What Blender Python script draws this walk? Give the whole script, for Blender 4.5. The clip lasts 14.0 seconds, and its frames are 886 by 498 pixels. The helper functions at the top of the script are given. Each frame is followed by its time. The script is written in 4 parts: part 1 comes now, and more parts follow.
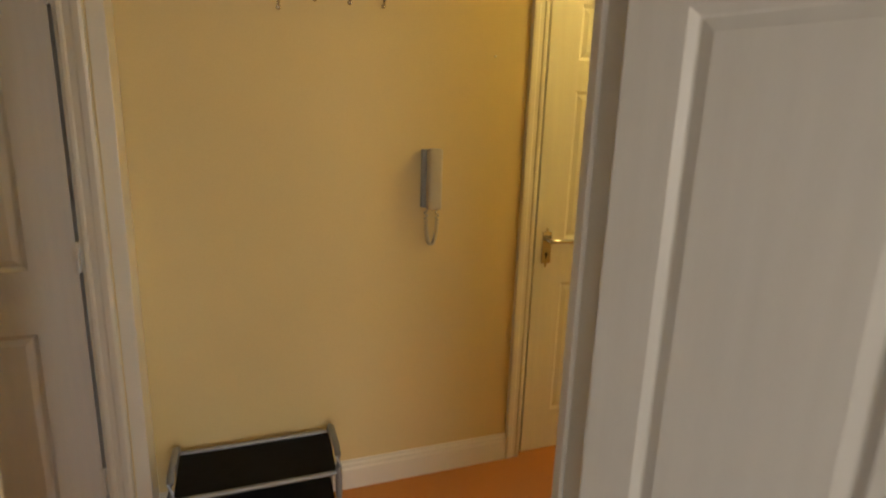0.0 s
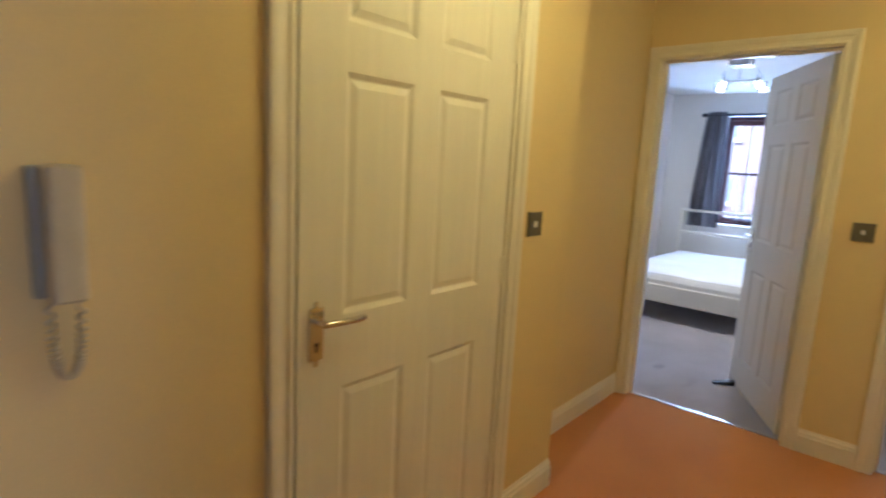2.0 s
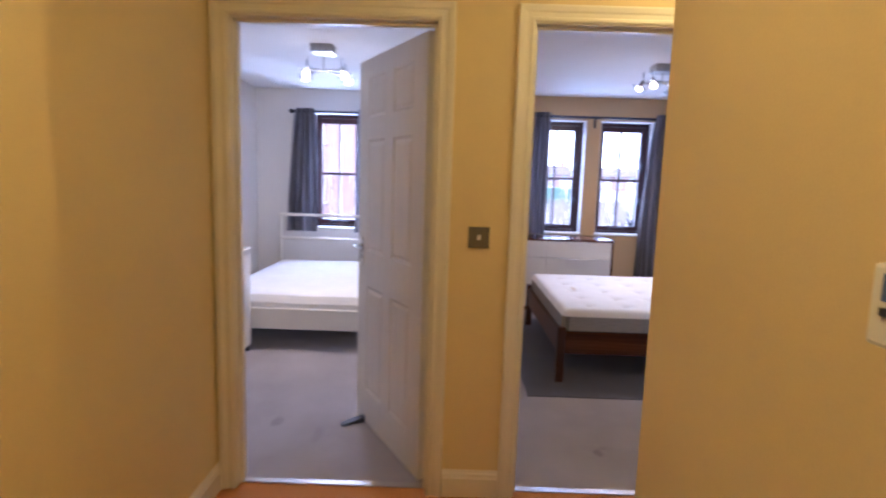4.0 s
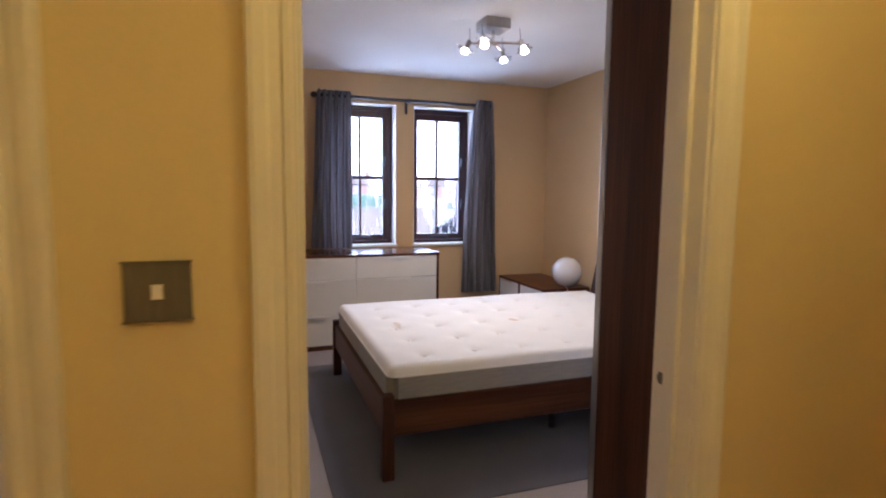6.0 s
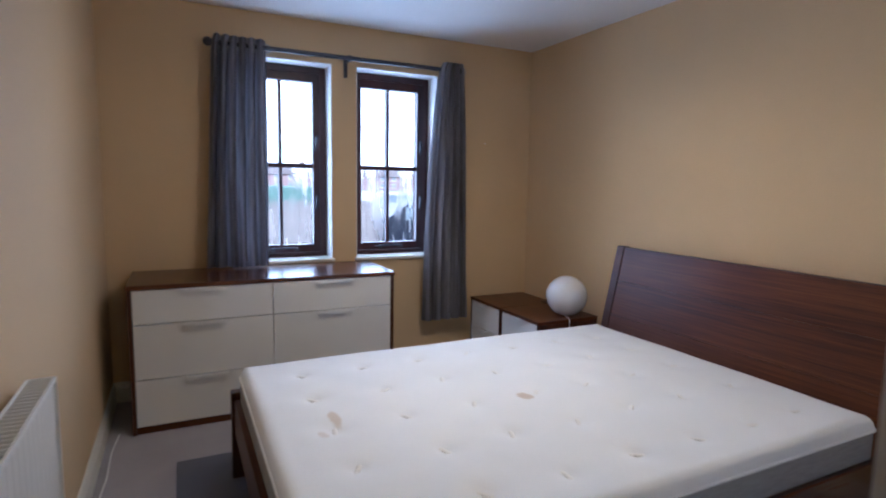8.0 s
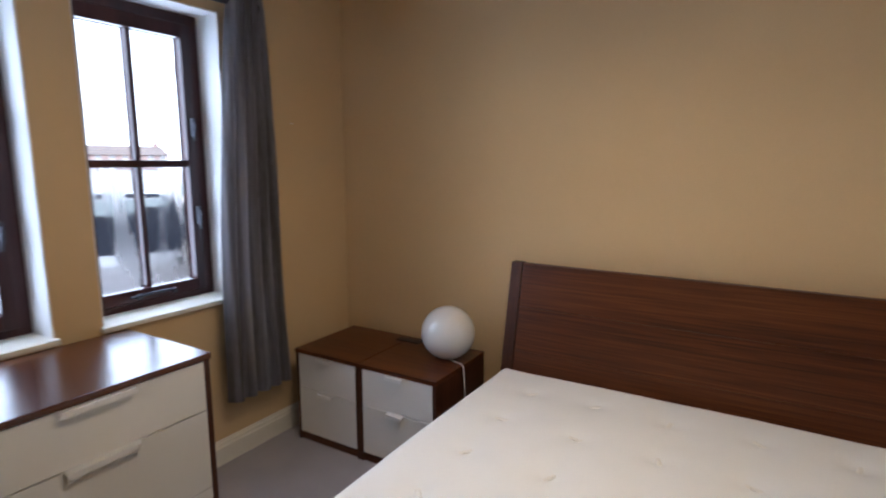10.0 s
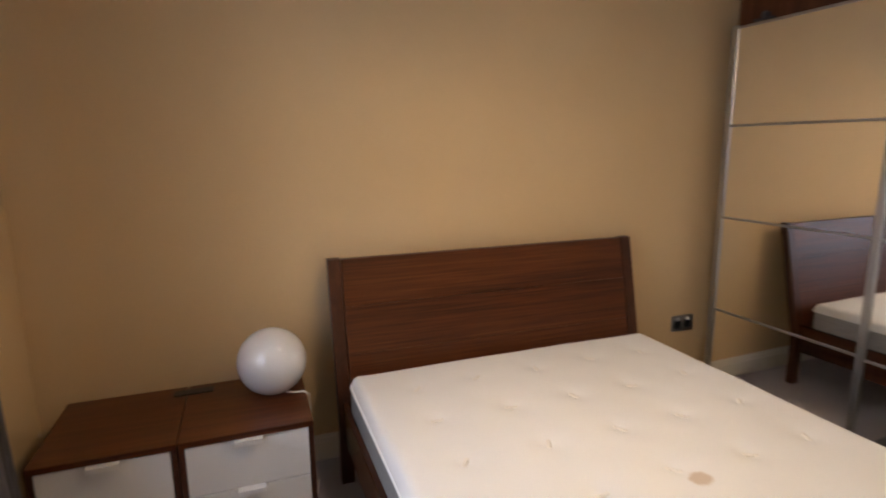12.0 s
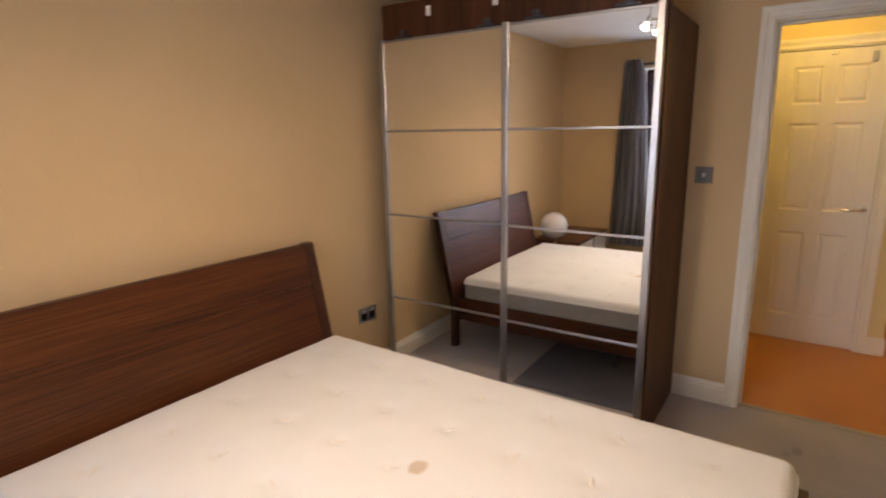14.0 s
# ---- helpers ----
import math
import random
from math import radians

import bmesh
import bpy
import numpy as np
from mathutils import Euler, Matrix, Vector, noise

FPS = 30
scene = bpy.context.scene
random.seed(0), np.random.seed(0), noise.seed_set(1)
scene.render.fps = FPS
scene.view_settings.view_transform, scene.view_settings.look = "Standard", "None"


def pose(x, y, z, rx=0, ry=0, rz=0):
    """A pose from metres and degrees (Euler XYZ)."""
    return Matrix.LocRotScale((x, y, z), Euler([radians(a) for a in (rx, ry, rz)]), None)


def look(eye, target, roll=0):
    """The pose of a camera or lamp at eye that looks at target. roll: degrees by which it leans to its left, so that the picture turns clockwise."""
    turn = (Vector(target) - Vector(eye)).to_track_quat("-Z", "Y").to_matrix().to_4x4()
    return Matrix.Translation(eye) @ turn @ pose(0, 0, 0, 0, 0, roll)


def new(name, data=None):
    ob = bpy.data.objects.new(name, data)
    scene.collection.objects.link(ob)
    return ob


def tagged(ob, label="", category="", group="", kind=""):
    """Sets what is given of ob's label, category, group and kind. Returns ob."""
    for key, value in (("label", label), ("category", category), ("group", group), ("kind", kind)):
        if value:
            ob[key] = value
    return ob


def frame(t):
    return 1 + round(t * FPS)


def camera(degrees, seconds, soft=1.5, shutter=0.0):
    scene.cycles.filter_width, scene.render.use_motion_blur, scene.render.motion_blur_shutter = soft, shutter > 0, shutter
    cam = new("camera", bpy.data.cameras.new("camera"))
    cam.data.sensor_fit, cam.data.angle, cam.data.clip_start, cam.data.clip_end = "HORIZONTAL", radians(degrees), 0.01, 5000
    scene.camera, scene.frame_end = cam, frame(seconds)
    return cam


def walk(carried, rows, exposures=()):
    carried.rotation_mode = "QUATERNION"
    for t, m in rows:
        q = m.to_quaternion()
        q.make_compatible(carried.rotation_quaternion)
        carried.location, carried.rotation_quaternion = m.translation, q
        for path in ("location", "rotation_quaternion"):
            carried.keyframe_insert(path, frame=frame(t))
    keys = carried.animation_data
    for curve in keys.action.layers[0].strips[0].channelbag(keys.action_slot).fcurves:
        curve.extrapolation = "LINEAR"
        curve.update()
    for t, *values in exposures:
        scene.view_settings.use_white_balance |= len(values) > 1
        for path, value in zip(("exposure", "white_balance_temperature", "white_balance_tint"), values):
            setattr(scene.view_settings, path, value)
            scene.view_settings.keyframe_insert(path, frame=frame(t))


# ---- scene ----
cam = camera(78.5, 14.0, soft=2.0, shutter=0.5)
PATH = [
    (0, (0.385, -0.092, 1.419), (1.055, 1.739, 0.974), 1.9),
    (0.3, (0.419, 0.044, 1.394), (1.074, 1.889, 0.986), 2.0),
    (0.5, (0.429, 0.153, 1.391), (1.099, 1.994, 0.99), 1.7),
    (0.6, (0.437, 0.206, 1.397), (1.127, 2.037, 0.986), 2.4),
    (0.8, (0.438, 0.33, 1.389), (1.226, 2.122, 0.983), 2.5),
    (1, (0.47, 0.433, 1.393), (1.358, 2.179, 0.991), 2.9),
    (1.5, (0.572, 0.618, 1.371), (1.785, 2.169, 1.017), 3.0),
    (2, (0.774, 0.766, 1.373), (2.27, 2.054, 1.05), 3.0),
    (2.5, (0.955, 0.894, 1.365), (2.656, 1.902, 1.064), 2.8),
    (3, (1.189, 1.027, 1.364), (3.053, 1.694, 1.085), 2.5),
    (3.5, (1.405, 1.071, 1.357), (3.355, 1.425, 1.09), 2.2),
    (4, (1.734, 1.06, 1.378), (3.718, 1.076, 1.12), 1.8),
    (4.2, (1.847, 1.048, 1.356), (3.83, 0.956, 1.115), 1.5),
    (6.5, (3.463, 0.693, 1.283), (5.322, -0.013, 1.071), 0.7),
    (7, (3.774, 0.571, 1.284), (5.63, -0.141, 1.071), 0.8),
    (9.3, (5.339, 0.41, 1.406), (6.745, -0.983, 1.118), 0.4),
    (9.5, (5.493, 0.396, 1.423), (6.799, -1.089, 1.126), 0.2),
    (10, (5.848, 0.402, 1.425), (6.874, -1.285, 1.108), 0.0),
    (10.5, (6.239, 0.445, 1.46), (6.834, -1.434, 1.117), -0.2),
    (11, (6.594, 0.419, 1.455), (6.776, -1.537, 1.082), 0.1),
    (11.5, (6.919, 0.374, 1.465), (6.642, -1.569, 1.082), -0.0),
    (12, (7.193, 0.328, 1.424), (6.518, -1.517, 1.051), -0.5),
    (12.5, (7.334, 0.266, 1.423), (6.29, -1.396, 1.04), -0.9),
    (13, (7.373, 0.201, 1.416), (6.065, -1.263, 1.031), -0.8),
    (13.5, (7.369, 0.248, 1.495), (5.894, -1.035, 1.074), -1.1),
    (14, (7.215, 0.218, 1.515), (5.618, -0.907, 1.088), -1.0),
]

EXPOSURES = [(0.0, 1.56, 5750, 5), (1.0, 1.55, 5200, 2), (2.0, 1.6, 4450, 13), (3.0, 1.6, 4600, 39), (4.0, 1.46, 4800, 31), (6.3, 1.3, 5250, 22), (7.2, 1.08, 4720, 18), (9.5, 0.85, 5150, 13), (10.0, 0.83, 5500, 14), (10.5, 0.85, 6050, 18), (11.0, 0.9, 6550, 21), (11.6, 0.96, 6700, 20), (12.5, 1.04, 5600, 16), (13.3, 1.15, 5600, 16), (14.0, 1.26, 6450, 21)]
walk(cam, [(t, look(eye, target, roll)) for t, eye, target, roll in PATH], EXPOSURES)

# ---- world and lights ----
world = bpy.data.worlds.new("sky")
scene.world = world
world.use_nodes = True
wn = world.node_tree.nodes
sky = wn.new("ShaderNodeTexSky")
sky.sky_type = 'NISHITA'
sky.sun_disc = False
sky.sun_elevation, sky.sun_rotation = radians(38), radians(301)
sky.air_density, sky.dust_density, sky.ozone_density = 1.0, 4.0, 1.0
wn["Background"].inputs["Strength"].default_value = 0.15
world.node_tree.links.new(sky.outputs[0], wn["Background"].inputs["Color"])


def lamp(name, kind, m, energy, colour, size=0.1, size_y=None, angle=None, blend=0.5):
    data = bpy.data.lights.new(name, kind)
    data.energy, data.color = energy, colour
    if kind == 'AREA':
        data.shape, data.size, data.size_y = 'RECTANGLE', size, size_y or size
    elif kind == 'SUN':
        data.angle = radians(angle)
    elif kind == 'SPOT':
        data.shadow_soft_size, data.spot_size, data.spot_blend = size, radians(angle), blend
    else:
        data.shadow_soft_size = size
    ob = new(name, data)
    ob.matrix_world = m
    return ob


WARM = (1.0, 0.67, 0.155)
HALOGEN = (1.0, 0.76, 0.45)
DAY = (0.74, 0.86, 1.0)
lamp("sun", 'SUN', look((-30, 18, 30), (0, 0, 0)), 5.0, (1.0, 0.97, 0.93), angle=14)
lamp("hall_ceiling_lamp", 'POINT', pose(2.08, 1.15, 2.20), 5.1, WARM, 0.12)
lamp("hall_passage_lamp", 'POINT', pose(3.38, 0.10, 2.18), 4.2, WARM, 0.07)
lamp("window_light", 'AREA', pose(8.172, -0.157, 1.43, 0, 90, 0), 5.8, DAY, 1.08, 0.44)
lamp("window_light", 'AREA', pose(8.172, -0.932, 1.43, 0, 90, 0), 5.8, DAY, 1.08, 0.44)
lamp("window_light", 'AREA', pose(8.172, 2.35, 1.40, 0, 90, 0), 13, DAY, 1.08, 0.38)
# Added unseen source behind the first doorway, tinted to brighten door leaf and hall.
lamp("window_light", 'AREA', pose(0.50, -3.30, 1.50, 90, 0, 0), 16.5, (1.0, 0.77, 0.55), 1.75, 1.30)

# ---- materials ----


def shader(name, rough=0.6, metal=0.0):
    m = bpy.data.materials.new(name)
    m.use_nodes = True
    b = m.node_tree.nodes["Principled BSDF"]
    b.inputs["Roughness"].default_value, b.inputs["Metallic"].default_value = rough, metal
    return m, m.node_tree.nodes, m.node_tree.links, b


def surface(name, dark, light, scale=8.0, fine=180.0, rough=0.6, metal=0.0, bump=0.1, stretch=(1, 1, 1), detail=4.0, spec=0.5, rough_var=0.08, contrast=(0.3, 0.7), distance=0.002):
    """Two-scale variation in colour and roughness, with fine relief."""
    m, n, l, b = shader(name, rough, metal)
    co = n.new("ShaderNodeTexCoord")
    mp = n.new("ShaderNodeMapping")
    mp.inputs["Scale"].default_value = stretch
    l.new(co.outputs["Object"], mp.inputs["Vector"])
    big, small = n.new("ShaderNodeTexNoise"), n.new("ShaderNodeTexNoise")
    for t, sc, d in ((big, scale, detail), (small, fine, 2.0)):
        t.inputs["Scale"].default_value, t.inputs["Detail"].default_value = sc, d
        l.new(mp.outputs[0], t.inputs["Vector"])
    mix = n.new("ShaderNodeMix")
    mix.data_type = 'FLOAT'
    mix.inputs[0].default_value = 0.35
    l.new(big.outputs["Fac"], mix.inputs[2])
    l.new(small.outputs["Fac"], mix.inputs[3])
    ramp = n.new("ShaderNodeValToRGB")
    ramp.color_ramp.elements[0].position, ramp.color_ramp.elements[1].position = contrast
    ramp.color_ramp.elements[0].color, ramp.color_ramp.elements[1].color = (*dark, 1), (*light, 1)
    l.new(mix.outputs[0], ramp.inputs[0])
    l.new(ramp.outputs[0], b.inputs["Base Color"])
    r = n.new("ShaderNodeMapRange")
    r.inputs[3].default_value, r.inputs[4].default_value = max(0.02, rough - rough_var), min(1.0, rough + rough_var)
    l.new(big.outputs["Fac"], r.inputs[0])
    l.new(r.outputs[0], b.inputs["Roughness"])
    b.inputs["Specular IOR Level"].default_value = spec
    if bump:
        bp = n.new("ShaderNodeBump")
        bp.inputs["Strength"].default_value, bp.inputs["Distance"].default_value = bump, distance
        l.new(small.outputs["Fac"], bp.inputs["Height"])
        l.new(bp.outputs[0], b.inputs["Normal"])
    return m


def wood(name, dark, mid, light, axis=0, rough=0.38, spec=0.4, scale=1.0, fine=0.38):
    """Straight-grained veneer: long fibres along one axis with broad figure."""
    m, n, l, b = shader(name, rough)
    b.inputs["Specular IOR Level"].default_value = spec
    co = n.new("ShaderNodeTexCoord")
    broad, fibre = n.new("ShaderNodeTexNoise"), n.new("ShaderNodeTexNoise")
    for t, across, along, det in ((broad, 9.0 * scale, 0.55 * scale, 5.0), (fibre, 150.0 * scale, 3.0 * scale, 3.0)):
        mp = n.new("ShaderNodeMapping")
        sc = [across] * 3
        sc[axis] = along
        mp.inputs["Scale"].default_value = sc
        l.new(co.outputs["Object"], mp.inputs["Vector"])
        l.new(mp.outputs[0], t.inputs["Vector"])
        t.inputs["Scale"].default_value, t.inputs["Detail"].default_value = 1.0, det
    broad.inputs["Distortion"].default_value = 0.6
    mix = n.new("ShaderNodeMix")
    mix.data_type = 'FLOAT'
    mix.inputs[0].default_value = fine
    l.new(broad.outputs["Fac"], mix.inputs[2])
    l.new(fibre.outputs["Fac"], mix.inputs[3])
    ramp = n.new("ShaderNodeValToRGB")
    e = ramp.color_ramp.elements
    e[0].position, e[1].position = 0.34, 0.68
    e[0].color, e[1].color = (*dark, 1), (*light, 1)
    x = e.new(0.5)
    x.color = (*mid, 1)
    l.new(mix.outputs[0], ramp.inputs[0])
    l.new(ramp.outputs[0], b.inputs["Base Color"])
    bp = n.new("ShaderNodeBump")
    bp.inputs["Strength"].default_value, bp.inputs["Distance"].default_value = 0.12, 0.001
    l.new(fibre.outputs["Fac"], bp.inputs["Height"])
    l.new(bp.outputs[0], b.inputs["Normal"])
    return m


def carpet(name, dark, light, fine=420.0):
    m = surface(name, dark, light, scale=3.0, fine=fine, rough=0.95, bump=0.6, spec=0.1, contrast=(0.25, 0.75), distance=0.004)
    m.node_tree.nodes["Principled BSDF"].inputs["Sheen Weight"].default_value = 0.25
    return m


CREAM = surface("cream_wall_paint", (0.61, 0.435, 0.235), (0.67, 0.49, 0.275), 1.6, 260, 0.75, bump=0.08, spec=0.25)
HALLPAINT = surface("yellow_cream_wall_paint", (0.70, 0.565, 0.28), (0.76, 0.625, 0.325), 1.6, 260, 0.72, bump=0.08, spec=0.25)
PALE = surface("pale_wall_paint", (0.74, 0.71, 0.66), (0.80, 0.77, 0.72), 1.6, 260, 0.75, bump=0.08, spec=0.25)
CEIL = surface("white_ceiling_paint", (0.76, 0.75, 0.73), (0.82, 0.81, 0.79), 2.0, 90, 0.9, bump=0.15, spec=0.1)
GLOSS = surface("white_gloss_paint", (0.76, 0.72, 0.62), (0.82, 0.78, 0.69), 5.0, 160, 0.34, bump=0.06)
DOORPAINT = surface("white_grained_door_paint", (0.74, 0.71, 0.64), (0.80, 0.77, 0.70), 3.0, 60, 0.36, bump=0.16, stretch=(14, 14, 1))
GREYCARPET = carpet("grey_carpet", (0.31, 0.285, 0.30), (0.45, 0.42, 0.44))
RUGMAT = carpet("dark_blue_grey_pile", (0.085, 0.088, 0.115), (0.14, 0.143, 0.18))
ORANGE = carpet("terracotta_carpet", (0.49, 0.185, 0.030), (0.61, 0.258, 0.050))
WALNUT_X = wood("walnut_veneer_along_x", (0.036, 0.0085, 0.0024), (0.082, 0.021, 0.005), (0.135, 0.041, 0.0105), 0, rough=0.36, spec=0.38, fine=0.6)
WALNUT_Y = wood("walnut_veneer_along_y", (0.028, 0.008, 0.003), (0.068, 0.020, 0.007), (0.125, 0.042, 0.015), 1, rough=0.24)
WALNUT_Z = wood("walnut_veneer_upright", (0.034, 0.0112, 0.0042), (0.074, 0.0248, 0.0092), (0.126, 0.0465, 0.0178), 2, rough=0.5, spec=0.2)
DRAWERWHITE = surface("white_lacquer", (0.72, 0.71, 0.69), (0.77, 0.76, 0.74), 4.0, 200, 0.32, bump=0.03)
MATTRESS = surface("quilted_white_ticking", (0.79, 0.78, 0.765), (0.86, 0.85, 0.835), 2.2, 300, 0.9, bump=0.5, spec=0.15)
THREAD = surface("white_tuft_thread", (0.78, 0.75, 0.70), (0.86, 0.83, 0.78), 60, 300, 0.9, bump=0.3, spec=0.1)
MATTSIDE = surface("grey_woven_mattress_border", (0.29, 0.28, 0.265), (0.38, 0.37, 0.35), 20, 300, 0.9, bump=0.4, stretch=(1, 1, 6), spec=0.15)
# Two-tone satin streaks; their strong contrast also paints in fold highlights and shadows.
CURTAIN = surface("grey_satin_cloth_with_fold_shading", (0.135, 0.12, 0.12), (0.35, 0.34, 0.37), 3.0, 90, 0.5, bump=0.25, stretch=(9, 9, 0.15), contrast=(0.4, 0.6))
WALNUT_P = wood("walnut_solid_upright", (0.026, 0.008, 0.003), (0.060, 0.018, 0.007), (0.105, 0.036, 0.014), 2)
MAHOGANY = wood("mahogany_stained_window_wood", (0.018, 0.005, 0.005), (0.042, 0.011, 0.011), (0.066, 0.019, 0.017), 2, rough=0.32)
CHROME = surface("polished_chrome", (0.60, 0.58, 0.54), (0.68, 0.66, 0.62), 30, 300, 0.14, 1.0, bump=0.0, rough_var=0.05)
STEEL = surface("brushed_steel", (0.40, 0.38, 0.35), (0.50, 0.48, 0.45), 12, 240, 0.34, 1.0, bump=0.06, stretch=(1, 12, 1))
ALU = surface("brushed_aluminium", (0.42, 0.41, 0.395), (0.50, 0.49, 0.475), 12, 240, 0.36, 1.0, bump=0.05, stretch=(8, 8, 1))
SATIN = surface("satin_aluminium", (0.78, 0.77, 0.75), (0.85, 0.84, 0.82), 12, 240, 0.40, 0.25, bump=0.03, stretch=(8, 8, 1))
DARKSTEEL = surface("dull_dark_steel", (0.13, 0.12, 0.10), (0.19, 0.175, 0.15), 12, 240, 0.5, 0.35, bump=0.06, stretch=(1, 12, 1))
DARKMETAL = surface("dark_pewter_metal", (0.05, 0.05, 0.06), (0.09, 0.09, 0.10), 20, 200, 0.4, 0.8, bump=0.05)
BLACK = surface("black_plastic", (0.010, 0.010, 0.011), (0.022, 0.022, 0.024), 20, 200, 0.45, bump=0.05)
BLACKCLOTH = surface("black_woven_cloth", (0.008, 0.008, 0.010), (0.020, 0.020, 0.023), 30, 400, 0.85, bump=0.4)
GREYTUBE = surface("grey_painted_tube", (0.26, 0.27, 0.29), (0.34, 0.35, 0.37), 20, 200, 0.35, 0.4, bump=0.03)
PLASTIC = surface("off_white_plastic", (0.48, 0.43, 0.32), (0.56, 0.51, 0.39), 20, 200, 0.42, bump=0.03)
WHITEPLASTIC = surface("white_plastic", (0.76, 0.75, 0.72), (0.82, 0.81, 0.78), 20, 200, 0.38, bump=0.02)
GREYPLASTIC = surface("blue_grey_plastic", (0.26, 0.27, 0.265), (0.34, 0.35, 0.34), 20, 200, 0.4, bump=0.02)
OPAL = surface("glossy_opal_glass", (0.70, 0.695, 0.70), (0.74, 0.735, 0.74), 6, 100, 0.05, bump=0.0, rough_var=0.02, spec=1.0)
BLUELCD = surface("blue_display", (0.10, 0.17, 0.46), (0.14, 0.22, 0.56), 10, 100, 0.15, bump=0.0)
REDPLASTIC = surface("dull_red_plastic", (0.26, 0.08, 0.07), (0.34, 0.12, 0.10), 20, 200, 0.4, bump=0.0)
LCD = surface("grey_green_display", (0.16, 0.20, 0.22), (0.20, 0.24, 0.26), 10, 100, 0.15, bump=0.0)
WHITEENAMEL = surface("white_radiator_enamel", (0.76, 0.75, 0.72), (0.82, 0.81, 0.78), 6, 150, 0.3, bump=0.02)
BRICK = surface("red_brick", (0.20, 0.145, 0.14), (0.30, 0.225, 0.215), 9, 60, 0.85, bump=0.3)
ROOFTILE = surface("grey_roof_tile", (0.10, 0.085, 0.08), (0.17, 0.145, 0.135), 5, 40, 0.8, bump=0.3)
STONE = surface("pale_render", (0.55, 0.53, 0.50), (0.68, 0.66, 0.63), 2, 60, 0.85, bump=0.2)
FENCEWOOD = surface("weathered_fence_board", (0.17, 0.155, 0.145), (0.32, 0.30, 0.285), 3, 60, 0.85, bump=0.3, stretch=(6, 6, 0.6))
TARMAC = surface("wet_tarmac", (0.09, 0.09, 0.095), (0.17, 0.17, 0.18), 0.6, 30, 0.34, bump=0.3)
CARPAINT = surface("dark_blue_car_paint", (0.012, 0.016, 0.026), (0.02, 0.026, 0.04), 2, 50, 0.16, 0.3, bump=0.0)
SILVERPAINT = surface("silver_car_paint", (0.50, 0.51, 0.53), (0.58, 0.59, 0.61), 2, 50, 0.2, 0.5, bump=0.0)
RUBBER = surface("black_rubber", (0.012, 0.012, 0.012), (0.025, 0.025, 0.025), 20, 100, 0.8, bump=0.1)
GREENPAINT = surface("green_painted_steel", (0.09, 0.17, 0.14), (0.12, 0.21, 0.18), 3, 60, 0.5, bump=0.1)

MIRROR, _n, _l, _b = shader("silvered_mirror", 0.015, 1.0)
_b.inputs["Base Color"].default_value = (0.93, 0.935, 0.92, 1)
GLASS, _n, _l, _b = shader("window_glass", 0.0)
_b.inputs["Transmission Weight"].default_value, _b.inputs["IOR"].default_value = 1.0, 1.45
_b.inputs["Base Color"].default_value = (0.97, 0.98, 0.98, 1)
MISTED, _n, _l, _b = shader("misted_window_glass", 0.0)
_b.inputs["Transmission Weight"].default_value, _b.inputs["IOR"].default_value = 1.0, 1.2
_c, _m, _t, _r = _n.new("ShaderNodeTexCoord"), _n.new("ShaderNodeMapping"), _n.new("ShaderNodeTexNoise"), _n.new("ShaderNodeMapRange")
_m.inputs["Scale"].default_value = (1, 14, 2.2)
_t.inputs["Scale"].default_value, _t.inputs["Detail"].default_value = 1.0, 3.0
_r.inputs[1].default_value, _r.inputs[2].default_value, _r.inputs[3].default_value, _r.inputs[4].default_value = 0.42, 0.62, 0.02, 0.32
_l.new(_c.outputs["Object"], _m.inputs["Vector"])
_l.new(_m.outputs[0], _t.inputs["Vector"])
_l.new(_t.outputs["Fac"], _r.inputs[0])
_l.new(_r.outputs[0], _b.inputs["Roughness"])
OPAL.node_tree.nodes["Principled BSDF"].inputs["Coat Weight"].default_value = 1.0
OPAL.node_tree.nodes["Principled BSDF"].inputs["Coat Roughness"].default_value = 0.02
BULB, _n, _l, _b = shader("lit_halogen_bulb", 0.3)
_b.inputs["Emission Color"].default_value, _b.inputs["Emission Strength"].default_value = (1.0, 0.86, 0.66, 1), 8.0


